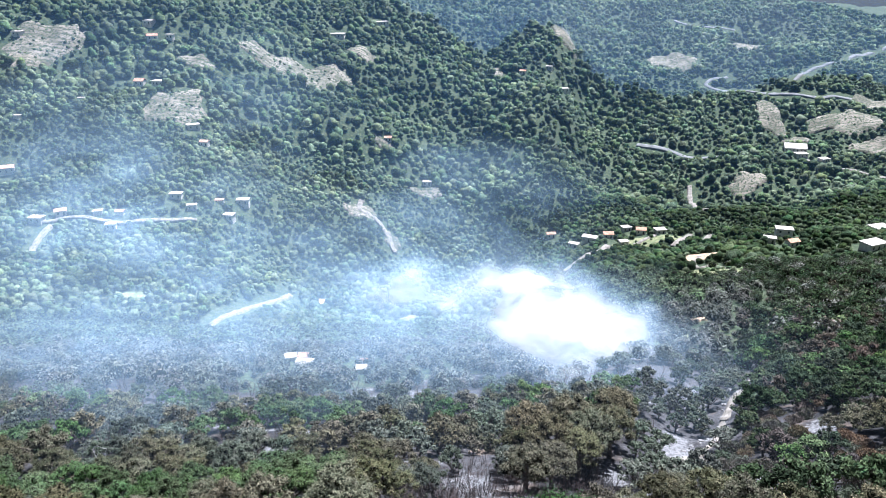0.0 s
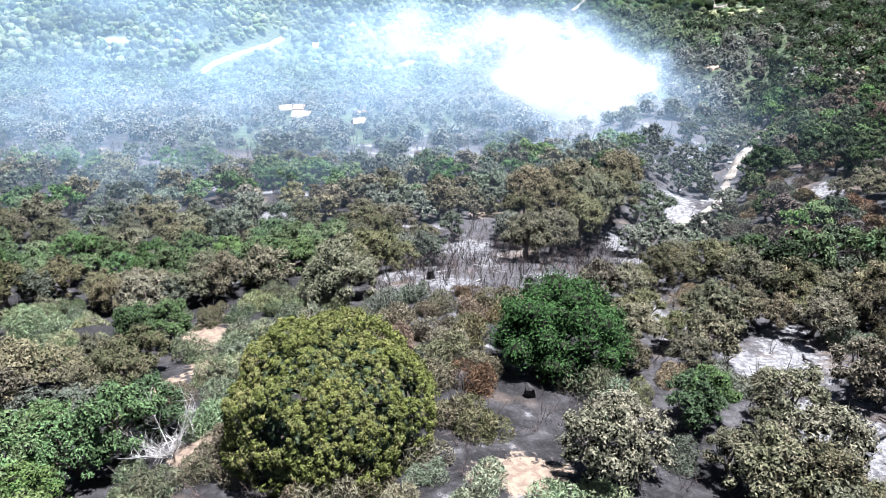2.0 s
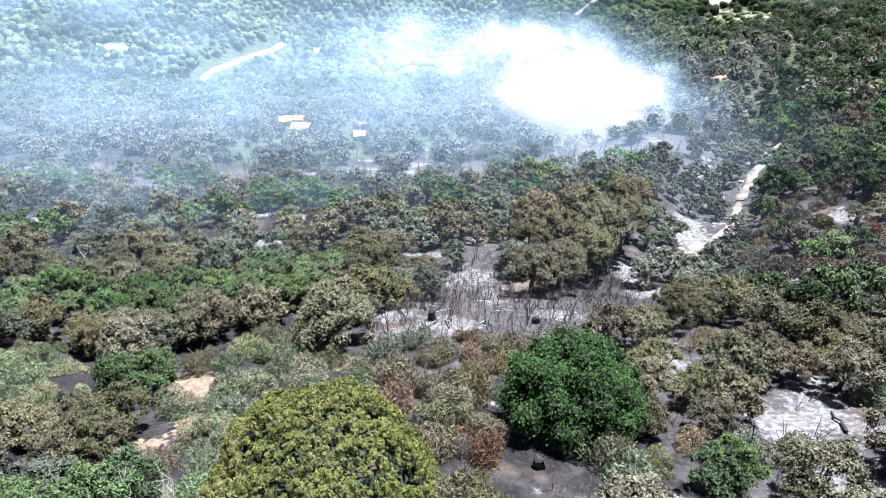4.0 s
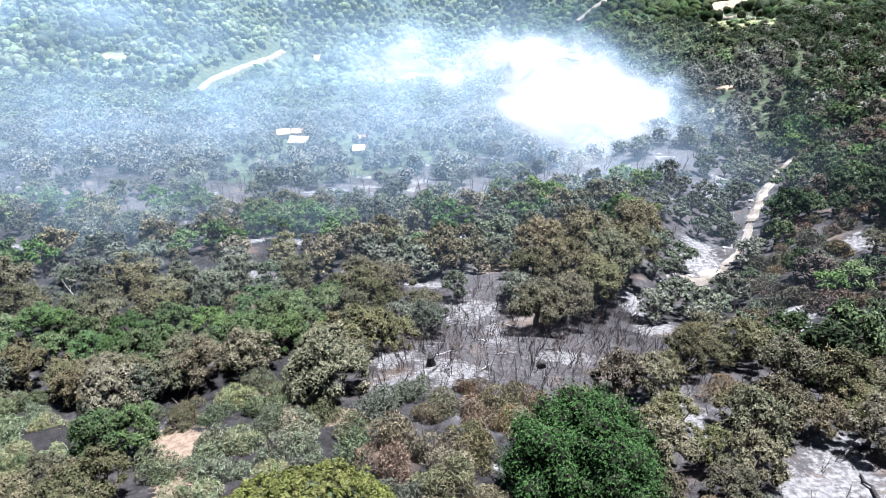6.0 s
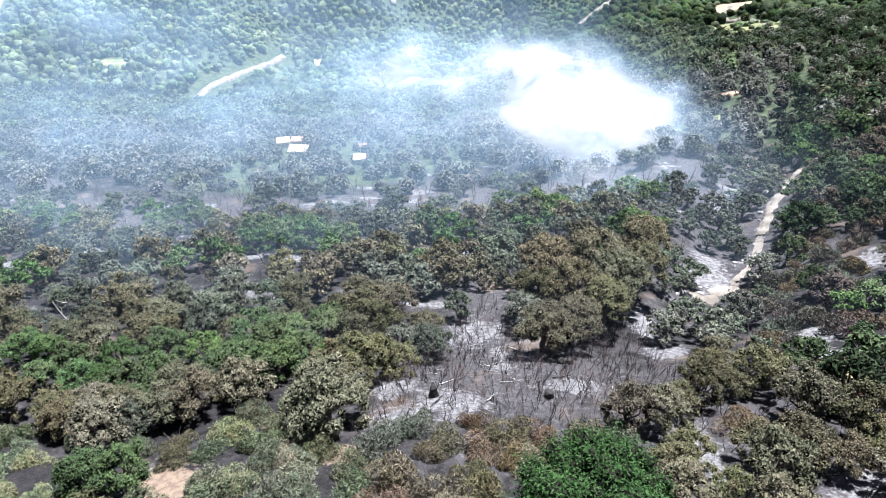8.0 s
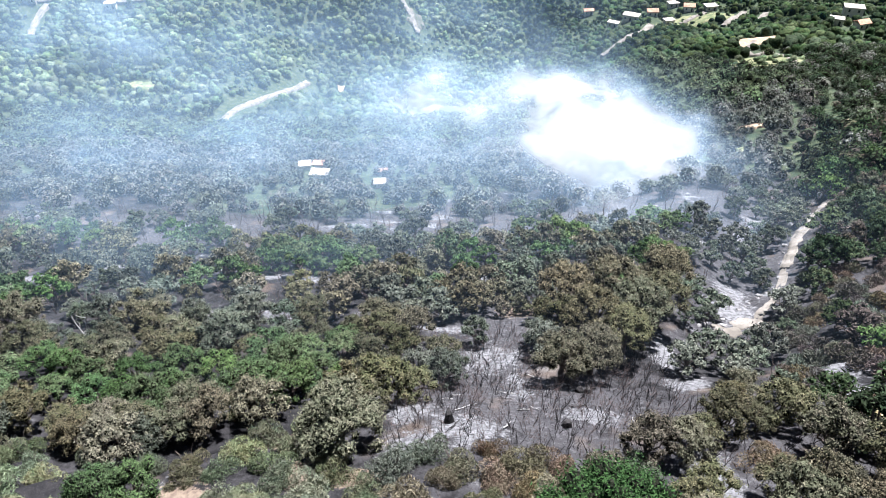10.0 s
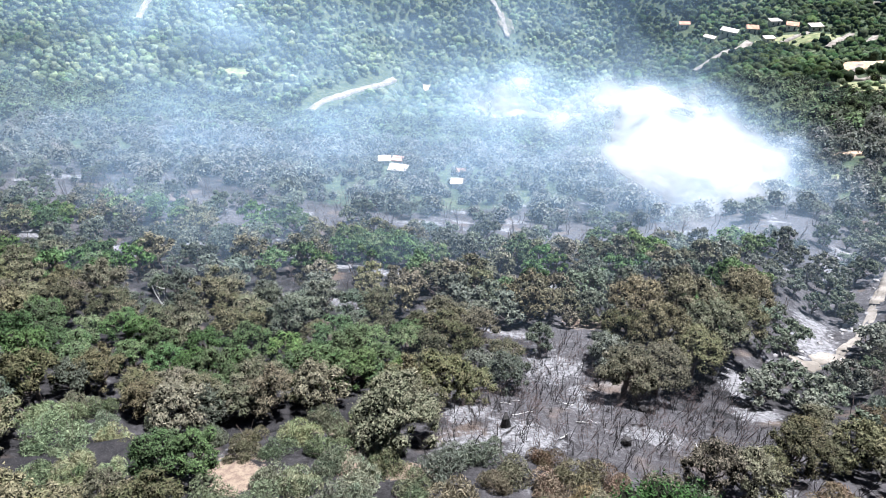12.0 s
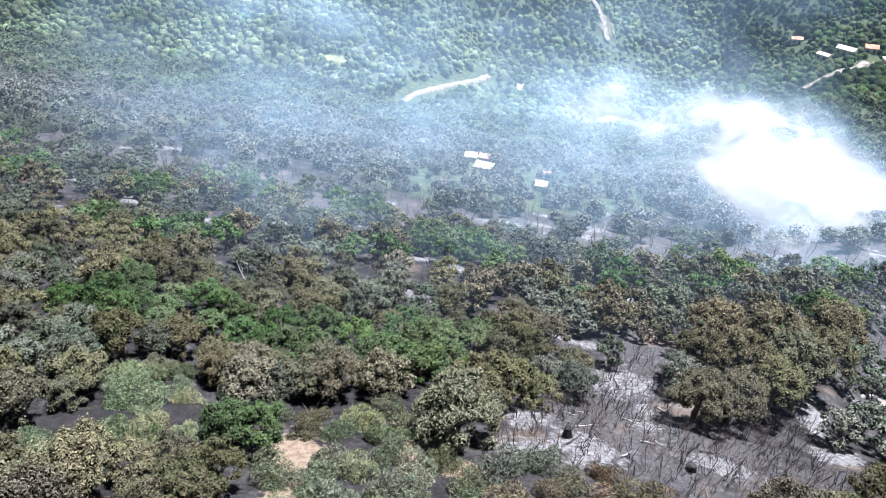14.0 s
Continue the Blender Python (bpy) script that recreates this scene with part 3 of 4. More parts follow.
def house(x, y, w, seed, flat=False, label="", roof=None, tall=None):
    """A small house: walls, a roof with eaves, a door and windows set into the front."""
    r = np.random.RandomState(seed)
    d, h = w * r.uniform(0.55, 0.8), tall or (1.7 if w < 5.5 else 3.0 if w < 8.5 else r.choice([3.2, 5.8]))
    thing = new("house")
    part("wall", mesh_from("wall", *box(-w / 2, w / 2, -d / 2, d / 2, -3, h), M_PLASTER), thing)
    e = 0.45
    if flat:
        v, f = box(-w / 2 - e, w / 2 + e, -d / 2 - e, d / 2 + e, h + 0.004, h + 0.3)
        part("roof", mesh_from("roof", v, f, roof or M_PALEROOF), thing)
    else:
        k = h + 0.28 * d
        v = np.array([[-w / 2 - e, -d / 2 - e, h - 0.1], [w / 2 + e, -d / 2 - e, h - 0.1], [w / 2 + e, d / 2 + e, h - 0.1], [-w / 2 - e, d / 2 + e, h - 0.1], [-w / 2 - e, 0, k], [w / 2 + e, 0, k]])
        v = np.concatenate([v, v + [0, 0, 0.25]])
        f = [[6, 7, 11, 10], [8, 9, 10, 11], [0, 4, 5, 1], [2, 5, 4, 3], [0, 1, 7, 6], [2, 3, 9, 8], [0, 6, 10, 4], [4, 10, 9, 3], [1, 5, 11, 7], [5, 2, 8, 11]]
        part("roof", mesh_from("roof", v, f, roof or M_TILE), thing)
    for s in range(int(h // 2.8)):
        n = max(2, int(w // 3))
        for i in range(n):
            cx = -w / 2 + w * (i + 0.5) / n
            low = 0.0 if s == 0 and i == n // 2 else 0.9
            v, f = box(cx - 0.5, cx + 0.5, -d / 2 - 0.03, -d / 2 + 0.1, low + 2.8 * s, 2.2 + 2.8 * s)
            part("window" if low else "door", mesh_from("pane", v, f, M_DARK), thing)
    thing.matrix_basis = stand(x, y, 1.0, r.uniform(-0.5, 0.5))
    CLEAR.append((x, y - 2, w * 0.8, w * 0.9 + 3))
    return tagged(thing, label or "small pale house on a wooded slope", "house", "houses of the valley")


TOWN = [[(-258, 654, 12), (-251, 637, 12), (-236, 639, 9), (-355, 617, 11), (-247, 587, 11), (-227, 576, 13), (-186, 523, 12), (-171, 499, 8), (-277, 545, 6), (-313, 518, 6), (-306, 479, 14)],
        [(-247, 403, 11), (-236, 411, 9), (-200, 398, 8), (-212, 409, 7), (-199, 411, 7), (-134, 451, 11), (-138, 430, 9), (-146, 440, 7), (-171, 432, 10), (-159, 424, 8)],
        [(-12, 574, 10), (-46, 599, 8), (-108, 770, 20), (-66, 828, 18), (88, 773, 9), (117, 780, 9), (132, 764, 12)],
        [(102, 449, 13), (116, 455, 9), (132, 469, 9), (124, 443, 8), (140, 460, 9), (152, 456, 10), (92, 452, 9), (83, 497, 9), (191, 364, 12), (173, 342, 8), (183, 338, 8), (259, 386, 15), (212, 317, 15)]]
for i, row in enumerate(TOWN):
    for j, (x, y, w) in enumerate(row):
        house(x, y, w * 0.72, 200 + 20 * i + j, flat=(i * 3 + j) % 3 != 1)
for j, (x, y, w) in enumerate([(351, 684, 20), (350, 668, 11), (368, 658, 9)]):
    house(x, y, w, 300 + j, j > 0, "pale-roofed farm barn on a terraced slope", M_PALEROOF, 3.2)
for j, (x, y, w, m) in enumerate([(-43.4, 171, 2.6, M_PALEROOF), (-40.0, 172, 2.2, M_TILE), (-37.0, 160, 3.9, M_PALEROOF), (-21.5, 164, 1.4, M_TILE), (-20.2, 148, 2.0, M_PALEROOF)]):
    house(x, y, w, 310 + j, True, "low shed with a pale sunlit roof", m)


# ---- the large single trees ----
def stone_pine(x, y):
    r = np.random.RandomState(5)
    rad, top, low = 5.8, 7.3, 2.2
    thing = new("stone_pine")
    n = 3000
    a, w = r.uniform(0, 6.283, n), r.rand(n)
    dome = np.arccos(1 - 1.12 * w)
    bump = 1 + 0.03 * np.sin(5 * a + 2) + 0.035 * np.sin(9 * a + 8 * dome)
    out = np.stack([np.sin(dome) * np.cos(a), np.sin(dome) * np.sin(a), np.cos(dome)], -1)
    ragged = np.sin(6.2 * a + 1.3) * np.sin(9 * dome + 2 * a)
    gap = (np.abs(a - 4.15) < 0.17) & (np.abs(dome - 0.82) < 0.13)
    keep = ~gap & ~((dome > 1.1) & (ragged > 0.35)) & ~((dome > 0.8) & (ragged > 0.8))
    c = (out * bump[:, None] * r.uniform(0.95, 1.02, (n, 1)) * [rad, rad, top - low] + [0, 0, low])[keep]
    out = out[keep]
    k = np.repeat(np.arange(len(c)), 36)
    d = r.normal(0, 1, (len(k), 3)) + out[k] * 0.9
    d /= np.linalg.norm(d, axis=1)[:, None]
    q = c[k] + d * r.uniform(0.13, 0.26, (len(c), 1))[k] * r.uniform(0.75, 1.1, (len(k), 1))
    v, f = tufts(r, q, d, 0.095, 2.0, 0.4)
    tint = np.clip(0.35 + 0.45 * out[:, 2] * np.sin(2.2 * out[:, 0] + 1.0) + r.normal(0, 0.14, len(c)), 0, 0.99)[k]
    part("crown", mesh_from("crown", v, f, M_PINE, False, tint), thing, "dense domed crown of yellow-green needles")
    # inner needle shell in the dark woodland colour, painting the crown's inner shade
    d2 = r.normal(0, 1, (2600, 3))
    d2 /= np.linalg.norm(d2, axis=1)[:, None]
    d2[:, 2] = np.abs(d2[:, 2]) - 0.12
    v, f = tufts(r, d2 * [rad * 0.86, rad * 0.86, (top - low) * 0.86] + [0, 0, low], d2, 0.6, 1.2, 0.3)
    part("inner_foliage", mesh_from("inner_foliage", v, f, M_WOOD), thing, "inner needles in a darker green standing for crown shade")
    pieces = [tube(crooked(r, (0, 0, -0.6), (0.2, 0.1, low + 1.5), 0.1, 7), np.linspace(0.36, 0.24, 7), 10)]
    tv, tf = join(pieces)
    part("trunk", mesh_from("trunk", tv, tf, M_BARK, True), thing)
    for i in range(11):
        t = i * 0.571
        lv, lf = tube(crooked(r, (0.1, 0, low - 0.5 + 0.15 * i), (rad * 0.84 * math.cos(t), rad * 0.84 * math.sin(t), low + 1.5 + 0.4 * (i % 3)), 0.2), np.linspace(0.14, 0.04, 5), 6)
        part("limb", mesh_from("limb", lv, lf, M_BARK, True), thing)
    thing.matrix_basis = stand(x, y)
    tagged(thing, "large stone pine with a domed yellow-green crown", "tree")


stone_pine(-6.4, 23.2)
big = tree("evergreen_oak", "dense dark green unburnt oak beside white ash", M_HOLM, 5.1, 7.0, 41, low=0.8, n=26000, size=0.135, count=90)
big.matrix_basis = stand(8.3, 32.6)
snag = bare("dead_tree", "bleached leafless dead tree among shrubs", M_SILVER, 3.3, 43, stems=14, spread=0.75, twigs=20, thick=0.011, category="dead tree", piece="branch")
snag.matrix_basis = stand(-16.2, 22.4)
snag2 = bare("dead_tree", "pale leafless dead tree in scorched scrub", M_SILVER, 4.5, 44, stems=4, spread=0.4, twigs=7, thick=0.025, category="dead tree", piece="branch")
snag2.matrix_basis = stand(-96, 97)
snag3 = bare("dead_tree", "small pale dead tree beside ash", M_SILVER, 3.2, 45, stems=3, spread=0.4, twigs=5, thick=0.03, category="dead tree", piece="branch")
snag3.matrix_basis = stand(-41.6, 64.6)


def log(x, y, length, thick, turn, material, label, bend=0.15, seed=1, rise=0.0):
    r = np.random.RandomState(seed)
    v, f = tube(crooked(r, (-length / 2, 0, thick * 0.6), (length / 2, 0, thick * 0.6 + rise), bend, 7), np.linspace(thick, thick * 0.45, 7), 7)
    c, s = math.cos(turn), math.sin(turn)
    px, py = x + v[:, 0] * c - v[:, 1] * s, y + v[:, 0] * s + v[:, 1] * c
    v = np.column_stack([px, py, height(px, py) + np.abs(v[:, 2]) + 0.1])
    return tagged(new("fallen_branch", mesh_from("fallen_branch", v, f, material, True)), label, "fallen branch", "fallen branches on the ash")


def stump(x, y, h, seed):
    r = np.random.RandomState(seed)
    v, f = tube([(0, 0, -0.3), (0.05, 0, 0.2), (0.12, 0.05, h * 0.7), (0.4, 0.1, h)], [0.5, 0.42, 0.3, 0.06], 8)
    ob = new("burnt_stump", mesh_from("burnt_stump", v + r.normal(0, 0.04, v.shape), f, M_CHAR))
    ob.matrix_basis = stand(x, y, 1.0, r.uniform(0, 6))
    tagged(ob, "broken charred stump standing in ash", "stump", "charred stumps")


log(26.6, 23.6, 2.6, 0.16, 0.5, M_CHAR, "black burnt branch lying on white ash", 0.1, 1)
log(28.2, 24.6, 2.2, 0.12, 1.9, M_CHAR, "black burnt branch lying on white ash", 0.1, 2)
log(27, 32.4, 2.6, 0.14, 1.4, M_CHAR, "curled black burnt branch lying on ash", 0.1, 3)
rb = np.random.RandomState(31)
for i in range(22):
    x, y = rb.uniform(-6, 17), rb.uniform(43.5, 62)
    log(x, y, rb.uniform(1.0, 2.6), rb.uniform(0.05, 0.1), rb.uniform(0, 3.1), M_SILVER if i % 2 else M_CHAR, "pale dead branch lying on ash" if i % 2 else "black charred branch lying on ash", 0.06, 40 + i)
for i, (x, y, h) in enumerate([(8.2, 47.2, 0.9), (10.5, 54, 0.7), (11.2, 53.8, 0.6), (-1.2, 46.8, 1.3), (5.6, 27, 0.9)]):
    stump(x, y, h, i)


def rock(x, y, size, seed):
    """A weathered block of limestone, half sunk in the slope."""
    r = np.random.RandomState(seed)
    v, f = lumps(r, np.zeros((1, 3)), np.array([1.0]))
    v = np.sign(v) * np.abs(v) ** 0.8 * [size * r.uniform(0.8, 1.5), size * r.uniform(0.6, 1.0), size * r.uniform(0.45, 0.8)]
    ob = new("rock", mesh_from("rock", v, f, M_ROCK))
    ob.matrix_basis = Matrix.Translation((x, y, z_at(x, y) + size * 0.15)) @ Matrix.Rotation(r.uniform(0, 6.283), 4, "Z")
    tagged(ob, "pale limestone rock half sunk in ash", "rock", "pale rocks in the gully")


rr = np.random.RandomState(61)
for i in range(64):
    k = rr.randint(0, len(GULLY) - 1)
    t = rr.rand()
    x, y = (GULLY[k][j] * (1 - t) + GULLY[k + 1][j] * t for j in (0, 1))
    rock(x - abs(rr.normal(0, 2.6)) + 0.6, y + rr.normal(0, 1.6), 0.18 + 0.42 * rr.rand() ** 2, 400 + i)
for i in range(12):
    rock(rr.uniform(17, 30), rr.uniform(21, 44), 0.12 + 0.2 * rr.rand() ** 2, 480 + i)


def dry_palm(x, y):
    """A low palm-like plant with arching dead leaves."""
    r = np.random.RandomState(3)
    thing = new("dry_palm")
    for i in range(18):
        a, l = i * 0.349 + r.uniform(-0.1, 0.1), r.uniform(1.3, 2.0)
        t = np.linspace(0, 1, 6)
        mid = np.stack([l * t * math.cos(a), l * t * math.sin(a), 0.3 + 1.5 * t - 1.3 * t ** 2], -1)
        side = np.array([-math.sin(a), math.cos(a), 0]) * 0.13
        w = np.sin(np.pi * np.clip(t + 0.08, 0, 1))[:, None]
        v = np.concatenate([mid - side * w, mid + [0, 0, 0.04], mid + side * w])
        f = [[k, k + 1, k + 7, k + 6] for k in range(5)] + [[k + 6, k + 7, k + 13, k + 12] for k in range(5)]
        part("leaf", mesh_from("leaf", v, f, M_DRYLEAF), thing)
    thing.matrix_basis = stand(x, y)
    tagged(thing, "low palm with arching dry straw-coloured leaves", "palm")


M_DRYLEAF = rough("dry_straw_leaf", (0.34, 0.28, 0.15), (0.50, 0.43, 0.26), 0.8, 0.01)
dry_palm(34.0, 49.5)

# ---- plants of the near slope ----
TAKEN = [(-6.4, 23.2, 5.0), (8.3, 32.6, 4.4), (-16.2, 22.4, 1.6), (3.5, 50.5, 6.5), (9.5, 50.0, 6.0), (-2.5, 46.5, 4.2), (14.5, 50.5, 4.5), (3.2, 61.5, 3.6), (4.5, 68.5, 2.6), (17.5, 56.5, 3.0), (23.2, 32.0, 2.4),
         (26.6, 33.6, 2.2), (24.8, 24.4, 3.4), (17.9, 41.5, 2.0), (20.9, 63.6, 1.6), (-20.0, 38.2, 2.0), (-12.0, 41.0, 1.0), (-18.2, 34.0, 1.1), (4.0, 19.4, 1.3), (-14.5, 21.8, 1.0), (-20.6, 30.6, 1.0), (5.5, 27.5, 1.8)]
LINES = [[(24, 66), (34.1, 73.4), (41.7, 82.7), (49.5, 96.4), (60, 110.7), (76, 114)], [(-47, 29), (-38, 33), (-31, 38), (-28.5, 41.2), (-25, 43.6), (-17, 46.6), (-13.5, 48.8)], [(25.4, 101.5), (33, 116)]]


TAKEN += [(a, b, min(c, 2.4) * 0.7) for a, b, c, d in PALE if 52 < b < 122]


def near_line(x, y, gap):
    for line in LINES:
        for (ax, ay), (bx, by) in zip(line, line[1:]):
            t = max(0, min(1, ((x - ax) * (bx - ax) + (y - ay) * (by - ay)) / ((bx - ax) ** 2 + (by - ay) ** 2)))
            if math.hypot(x - ax - t * (bx - ax), y - ay - t * (by - ay)) < gap:
                return True
    return False


def free(x, y, gap):
    if near_line(x, y, gap * 0.5 + 0.9):
        return False
    return all(math.hypot(x - a, y - b) > c + gap * 0.6 for a, b, c in TAKEN)


SPOTS = {k: [] for k in ("scrub", "scorched", "green", "grey", "brown", "broom", "stick", "twig", "dark", "large", "far_scorched", "far_grey", "far_green", "far_stick")}


def settle():
    r = np.random.RandomState(77)
    # the tall scorched trees at the edge of the clearing, then lone trees and shrubs that stand out
    lone = {"large": ((9.2, 57.2), (12.4, 58.8), (16.2, 62.4), (13.2, 65), (18.4, 66.5), (21.6, 69.5), (17, 71.5), (23.4, 75), (11.5, 72)),
            "green": ((-22.7, 38.8), (-24.6, 37.6), (-26, 39.6), (-23.8, 23.6), (-21, 21), (-24, 20), (15.3, 25.2), (16.6, 26.2), (-23.6, 57), (-19.5, 56.6), (-16.1, 59.4), (-27.2, 57), (-31, 55.4), (-36.7, 52), (-40, 49.4), (-43.5, 48)),
            "far_green": ((-4, 80.6), (0.2, 82.6), (14.9, 92.5), (25.5, 86), (27.2, 84), (23.6, 84.6), (11, 90)),
            "scorched": ((-22.6, 33.6), (-24.2, 32.2), (-25, 29.4), (-22.6, 30.8), (23.2, 47.6), (25.6, 48.6), (27.6, 50.4), (24.8, 54.2), (22.6, 51.2), (21.4, 39.8), (23.4, 38.8), (25.2, 39.4), (27, 38.2), (19.6, 33.2),
                         (17.4, 34.6), (21.2, 37), (8.2, 20), (9.8, 21.4), (19.6, 23.6), (21.4, 25.4), (28, 28.6), (29.6, 29.4), (13, 31), (16.3, 43.6), (18.2, 45.4), (20.2, 47), (13.4, 43.4)),
            "broom": ((-18, 41.6), (-16.6, 43.4), (-14, 41.6), (-16.4, 38.4), (-9, 40.6), (-13.4, 43.8), (-10.6, 38.6), (-17.2, 35.4), (-6.8, 38.4), (-14.6, 38), (-11.6, 36.8), (-11.4, 33.8), (-8.6, 34.4), (-6.4, 35), (-14.8, 34.6), (-13, 39.8), (-9.6, 42.2), (9.6, 27.6), (10.8, 26.2)),
            "brown": ((-3.8, 36.4), (-1.2, 39.2), (-2.4, 42.2), (2, 27.8), (3.4, 30.2), (-0.2, 31.4), (2.4, 23.6), (1, 25), (-0.6, 40.6), (2.6, 39.6), (-1, 35.4), (0.4, 33), (2.6, 35), (3.8, 41.4), (12.6, 27.4), (1.4, 37.4), (6.6, 41.2), (9.4, 42), (12, 40.6))}
    for kind, places in lone.items():
        for x, y in places:
            SPOTS[kind].append((x, y))
            TAKEN.append((x, y, 2.2 if kind == "large" else 1.5))
    TAKEN.append((-9.2, 44.6, 3.2))
    for _ in range(16000):
        y = 14 + 112 * r.rand() ** 0.75
        x = r.uniform(-1.25 * (y + 8) - 6, 0.62 * (y + 10) + 12)
        w = float(waves(np.array([x]), np.array([y]), 22, 8)[0])
        w2 = float(waves(np.array([x]), np.array([y]), 9, 5)[0])
        east = x > gully(max(y, 50)) + 5
        size = r.uniform(0.75, 1.25)
        if y < 46:
            if x < -23:
                kind, gap = ("grey" if w > 0.35 else "scorched" if w > -0.45 else "green" if y < 33 else "broom"), 1.75 * size
            elif x > 14:
                kind, gap = ("scorched" if w > 0.1 else "brown" if w > -0.5 else "twig"), 1.8
            elif -18 < x < -6 and y > 32:
                kind, gap = "broom", 1.4
            elif x < -14 and y < 27:
                kind, gap = ("green" if w > 0 else "broom"), 1.6
            else:
                kind, gap = ("brown" if w > -0.2 else "broom" if w2 > 0 else "twig"), 1.25
        elif y > 104 and x < gully(y) - 4:
            kind, gap = ("far_stick" if w2 > -0.55 else "far_grey"), 1.9
        elif east:
            kind, gap = ("scrub" if w2 < 0.2 and y < 84 else "dark" if w > -0.7 or y > 70 else "scorched"), (1.3 if w2 < 0.2 and y < 84 else 2.1)
        elif x < -10 and 53 + 0.12 * (x + 4) < y < 63 + 0.15 * x + 2 and -50 < x:
            kind, gap = ("green" if w > 0.0 else "scorched" if w > -0.5 else "grey"), 2.0
        elif gully(y) - 13 < x:
            kind, gap = ("far_stick" if r.rand() < 0.35 else "far_grey"), 2.2
        else:
            kind, gap = ("scorched" if w > -0.25 else "grey"), 1.9 * size
            if w2 < -0.55:
                kind, gap = "twig", 2.2
            if y > 70:
                kind = {"scorched": "far_scorched", "grey": "far_grey", "twig": "far_stick"}[kind]
                if w > 0.45:
                    kind = "far_green"
                elif x < -22 and r.rand() < 0.3:
                    kind = "far_stick"
        if -48 < x < -10 and kind in ("scorched", "green", "grey") and near_line(x, y + 2.2, 2.8):
            kind, gap = "broom", 1.5
        if kind == "twig" and len(SPOTS["twig"]) > 150:
            kind = "scrub"
        if free(x, y, gap) and len(SPOTS[kind]) < 299:
            SPOTS[kind].append((x, y))
            TAKEN.append((x, y, gap * 0.66))
    for i in range(4400):
        x, y = (r.uniform(-7, 20), r.uniform(42.5, 68)) if i < 3000 else (r.uniform(15, 30), r.uniform(20, 46)) if i < 4000 else (r.uniform(-100, 0), r.uniform(70, 118))
        kind = "stick" if r.rand() < 0.4 else "twig"
        if all(math.hypot(x - a, y - b) > 0.85 for a, b in SPOTS["stick"] + SPOTS["twig"]) and all(math.hypot(x - a, y - b) > 1.6 for a, b in SPOTS["large"]) and len(SPOTS[kind]) < 299:
            SPOTS[kind].append((x, y))


settle()
plant([tree("scorched_tree", "tall tree with heat-browned leaves over ash", M_SCORCH, 3.4, 8.0, 50 + i, low=4.0, n=8500, size=0.15, count=44, group="tall scorched trees on the mound") for i in range(3)], SPOTS["large"], 1, 0.78, 1.02)
oak = tree("scorched_oak", "broad oak with heat-browned leaves beside the ash clearing", M_SCORCH, 3.5, 6.4, 58, low=0.8, n=12000, size=0.14, count=56)
oak.matrix_basis = stand(-9.2, 44.6)
plant([tree("singed_tree", "small tree with olive-brown heat-scorched leaves", M_SCORCH, 2.2, 4.3, 60 + i, group="scorched trees on the slope") for i in range(5)], SPOTS["scorched"], 2, 0.7, 1.25)
plant([tree("green_tree", "leafy green tree spared by the fire", M_OAK, 2.3, 4.4, 70 + i, group="green trees on the slope") for i in range(4)], SPOTS["green"], 3, 0.7, 1.2)
plant([tree("grey_tree", "grey-green olive-like tree thinned by fire", M_OLIVE, 2.1, 4.0, 80 + i, n=4300, group="grey-green trees on the slope") for i in range(4)], SPOTS["grey"], 4, 0.7, 1.2)
plant([tree("dark_tree", "dense dark tree of the unburnt wood", (M_WOOD, M_OAK, M_WOOD, M_WOODBROWN)[i % 4], 2.5, 4.2, 90 + i, n=1400, size=0.24, count=26, group="dark trees beyond the gully") for i in range(8)], SPOTS["dark"], 5, 0.7, 1.2)
plant([tree("far_singed_tree", "small tree with olive-brown leaves farther down the slope", M_SCORCH, 2.2, 4.2, 130 + i, n=1300, size=0.23, count=26, group="scorched trees farther down") for i in range(3)], SPOTS["far_scorched"], 9, 0.65, 1.25)
plant([tree("far_grey_tree", "grey-green thinned tree farther down the slope", M_OLIVE, 2.1, 3.9, 140 + i, n=1100, size=0.23, count=26, group="grey-green trees farther down") for i in range(3)], SPOTS["far_grey"], 10, 0.65, 1.2)
plant([tree("far_green_tree", "green tree farther down the slope", M_OAK, 2.3, 4.2, 150 + i, n=1300, size=0.23, count=26, group="green trees farther down") for i in range(2)], SPOTS["far_green"], 11, 0.7, 1.2)
plant([shrub("brown_shrub", "dry brown heat-singed shrub", (M_SCORCH, M_STRAW, M_OLIVE, M_BROWN, M_STRAW, M_SCORCH)[i], 1.75, 2.1, 100 + i, group="singed shrubs on the slope") for i in range(6)], SPOTS["brown"], 6, 0.7, 1.25)
plant([shrub("scrub_bush", "low grey-brown singed bush on burnt ground", (M_SCRUB, M_BROWN, M_SCRUB, M_OLIVE)[i], 1.5, 1.5, 180 + i, n=1500, size=0.11, group="singed bushes on burnt ground") for i in range(4)], SPOTS["scrub"], 14, 0.7, 1.25)
plant([shrub("broom_shrub", "grey-green broom shrub with upright twigs", M_BROOM, 1.8, 2.1, 110 + i, group="broom shrubs on the slope") for i in range(3)], SPOTS["broom"], 7, 0.75, 1.2)
plant([bare("burnt_shrub", "leafless charred shrub standing in ash", M_CHAR, 2.4, 120 + i, stems=3 + i % 2, thick=0.013, group="charred shrubs in the ash") for i in range(4)], SPOTS["stick"], 8, 0.6, 1.2)
plant([bare("singed_bush", "leafless brown bush of fine burnt twigs", M_TWIG, 1.7, 160 + i, stems=4, spread=0.5, twigs=13, thick=0.011, group="leafless bushes in the ash") for i in range(4)], SPOTS["twig"], 12, 0.6, 1.3)
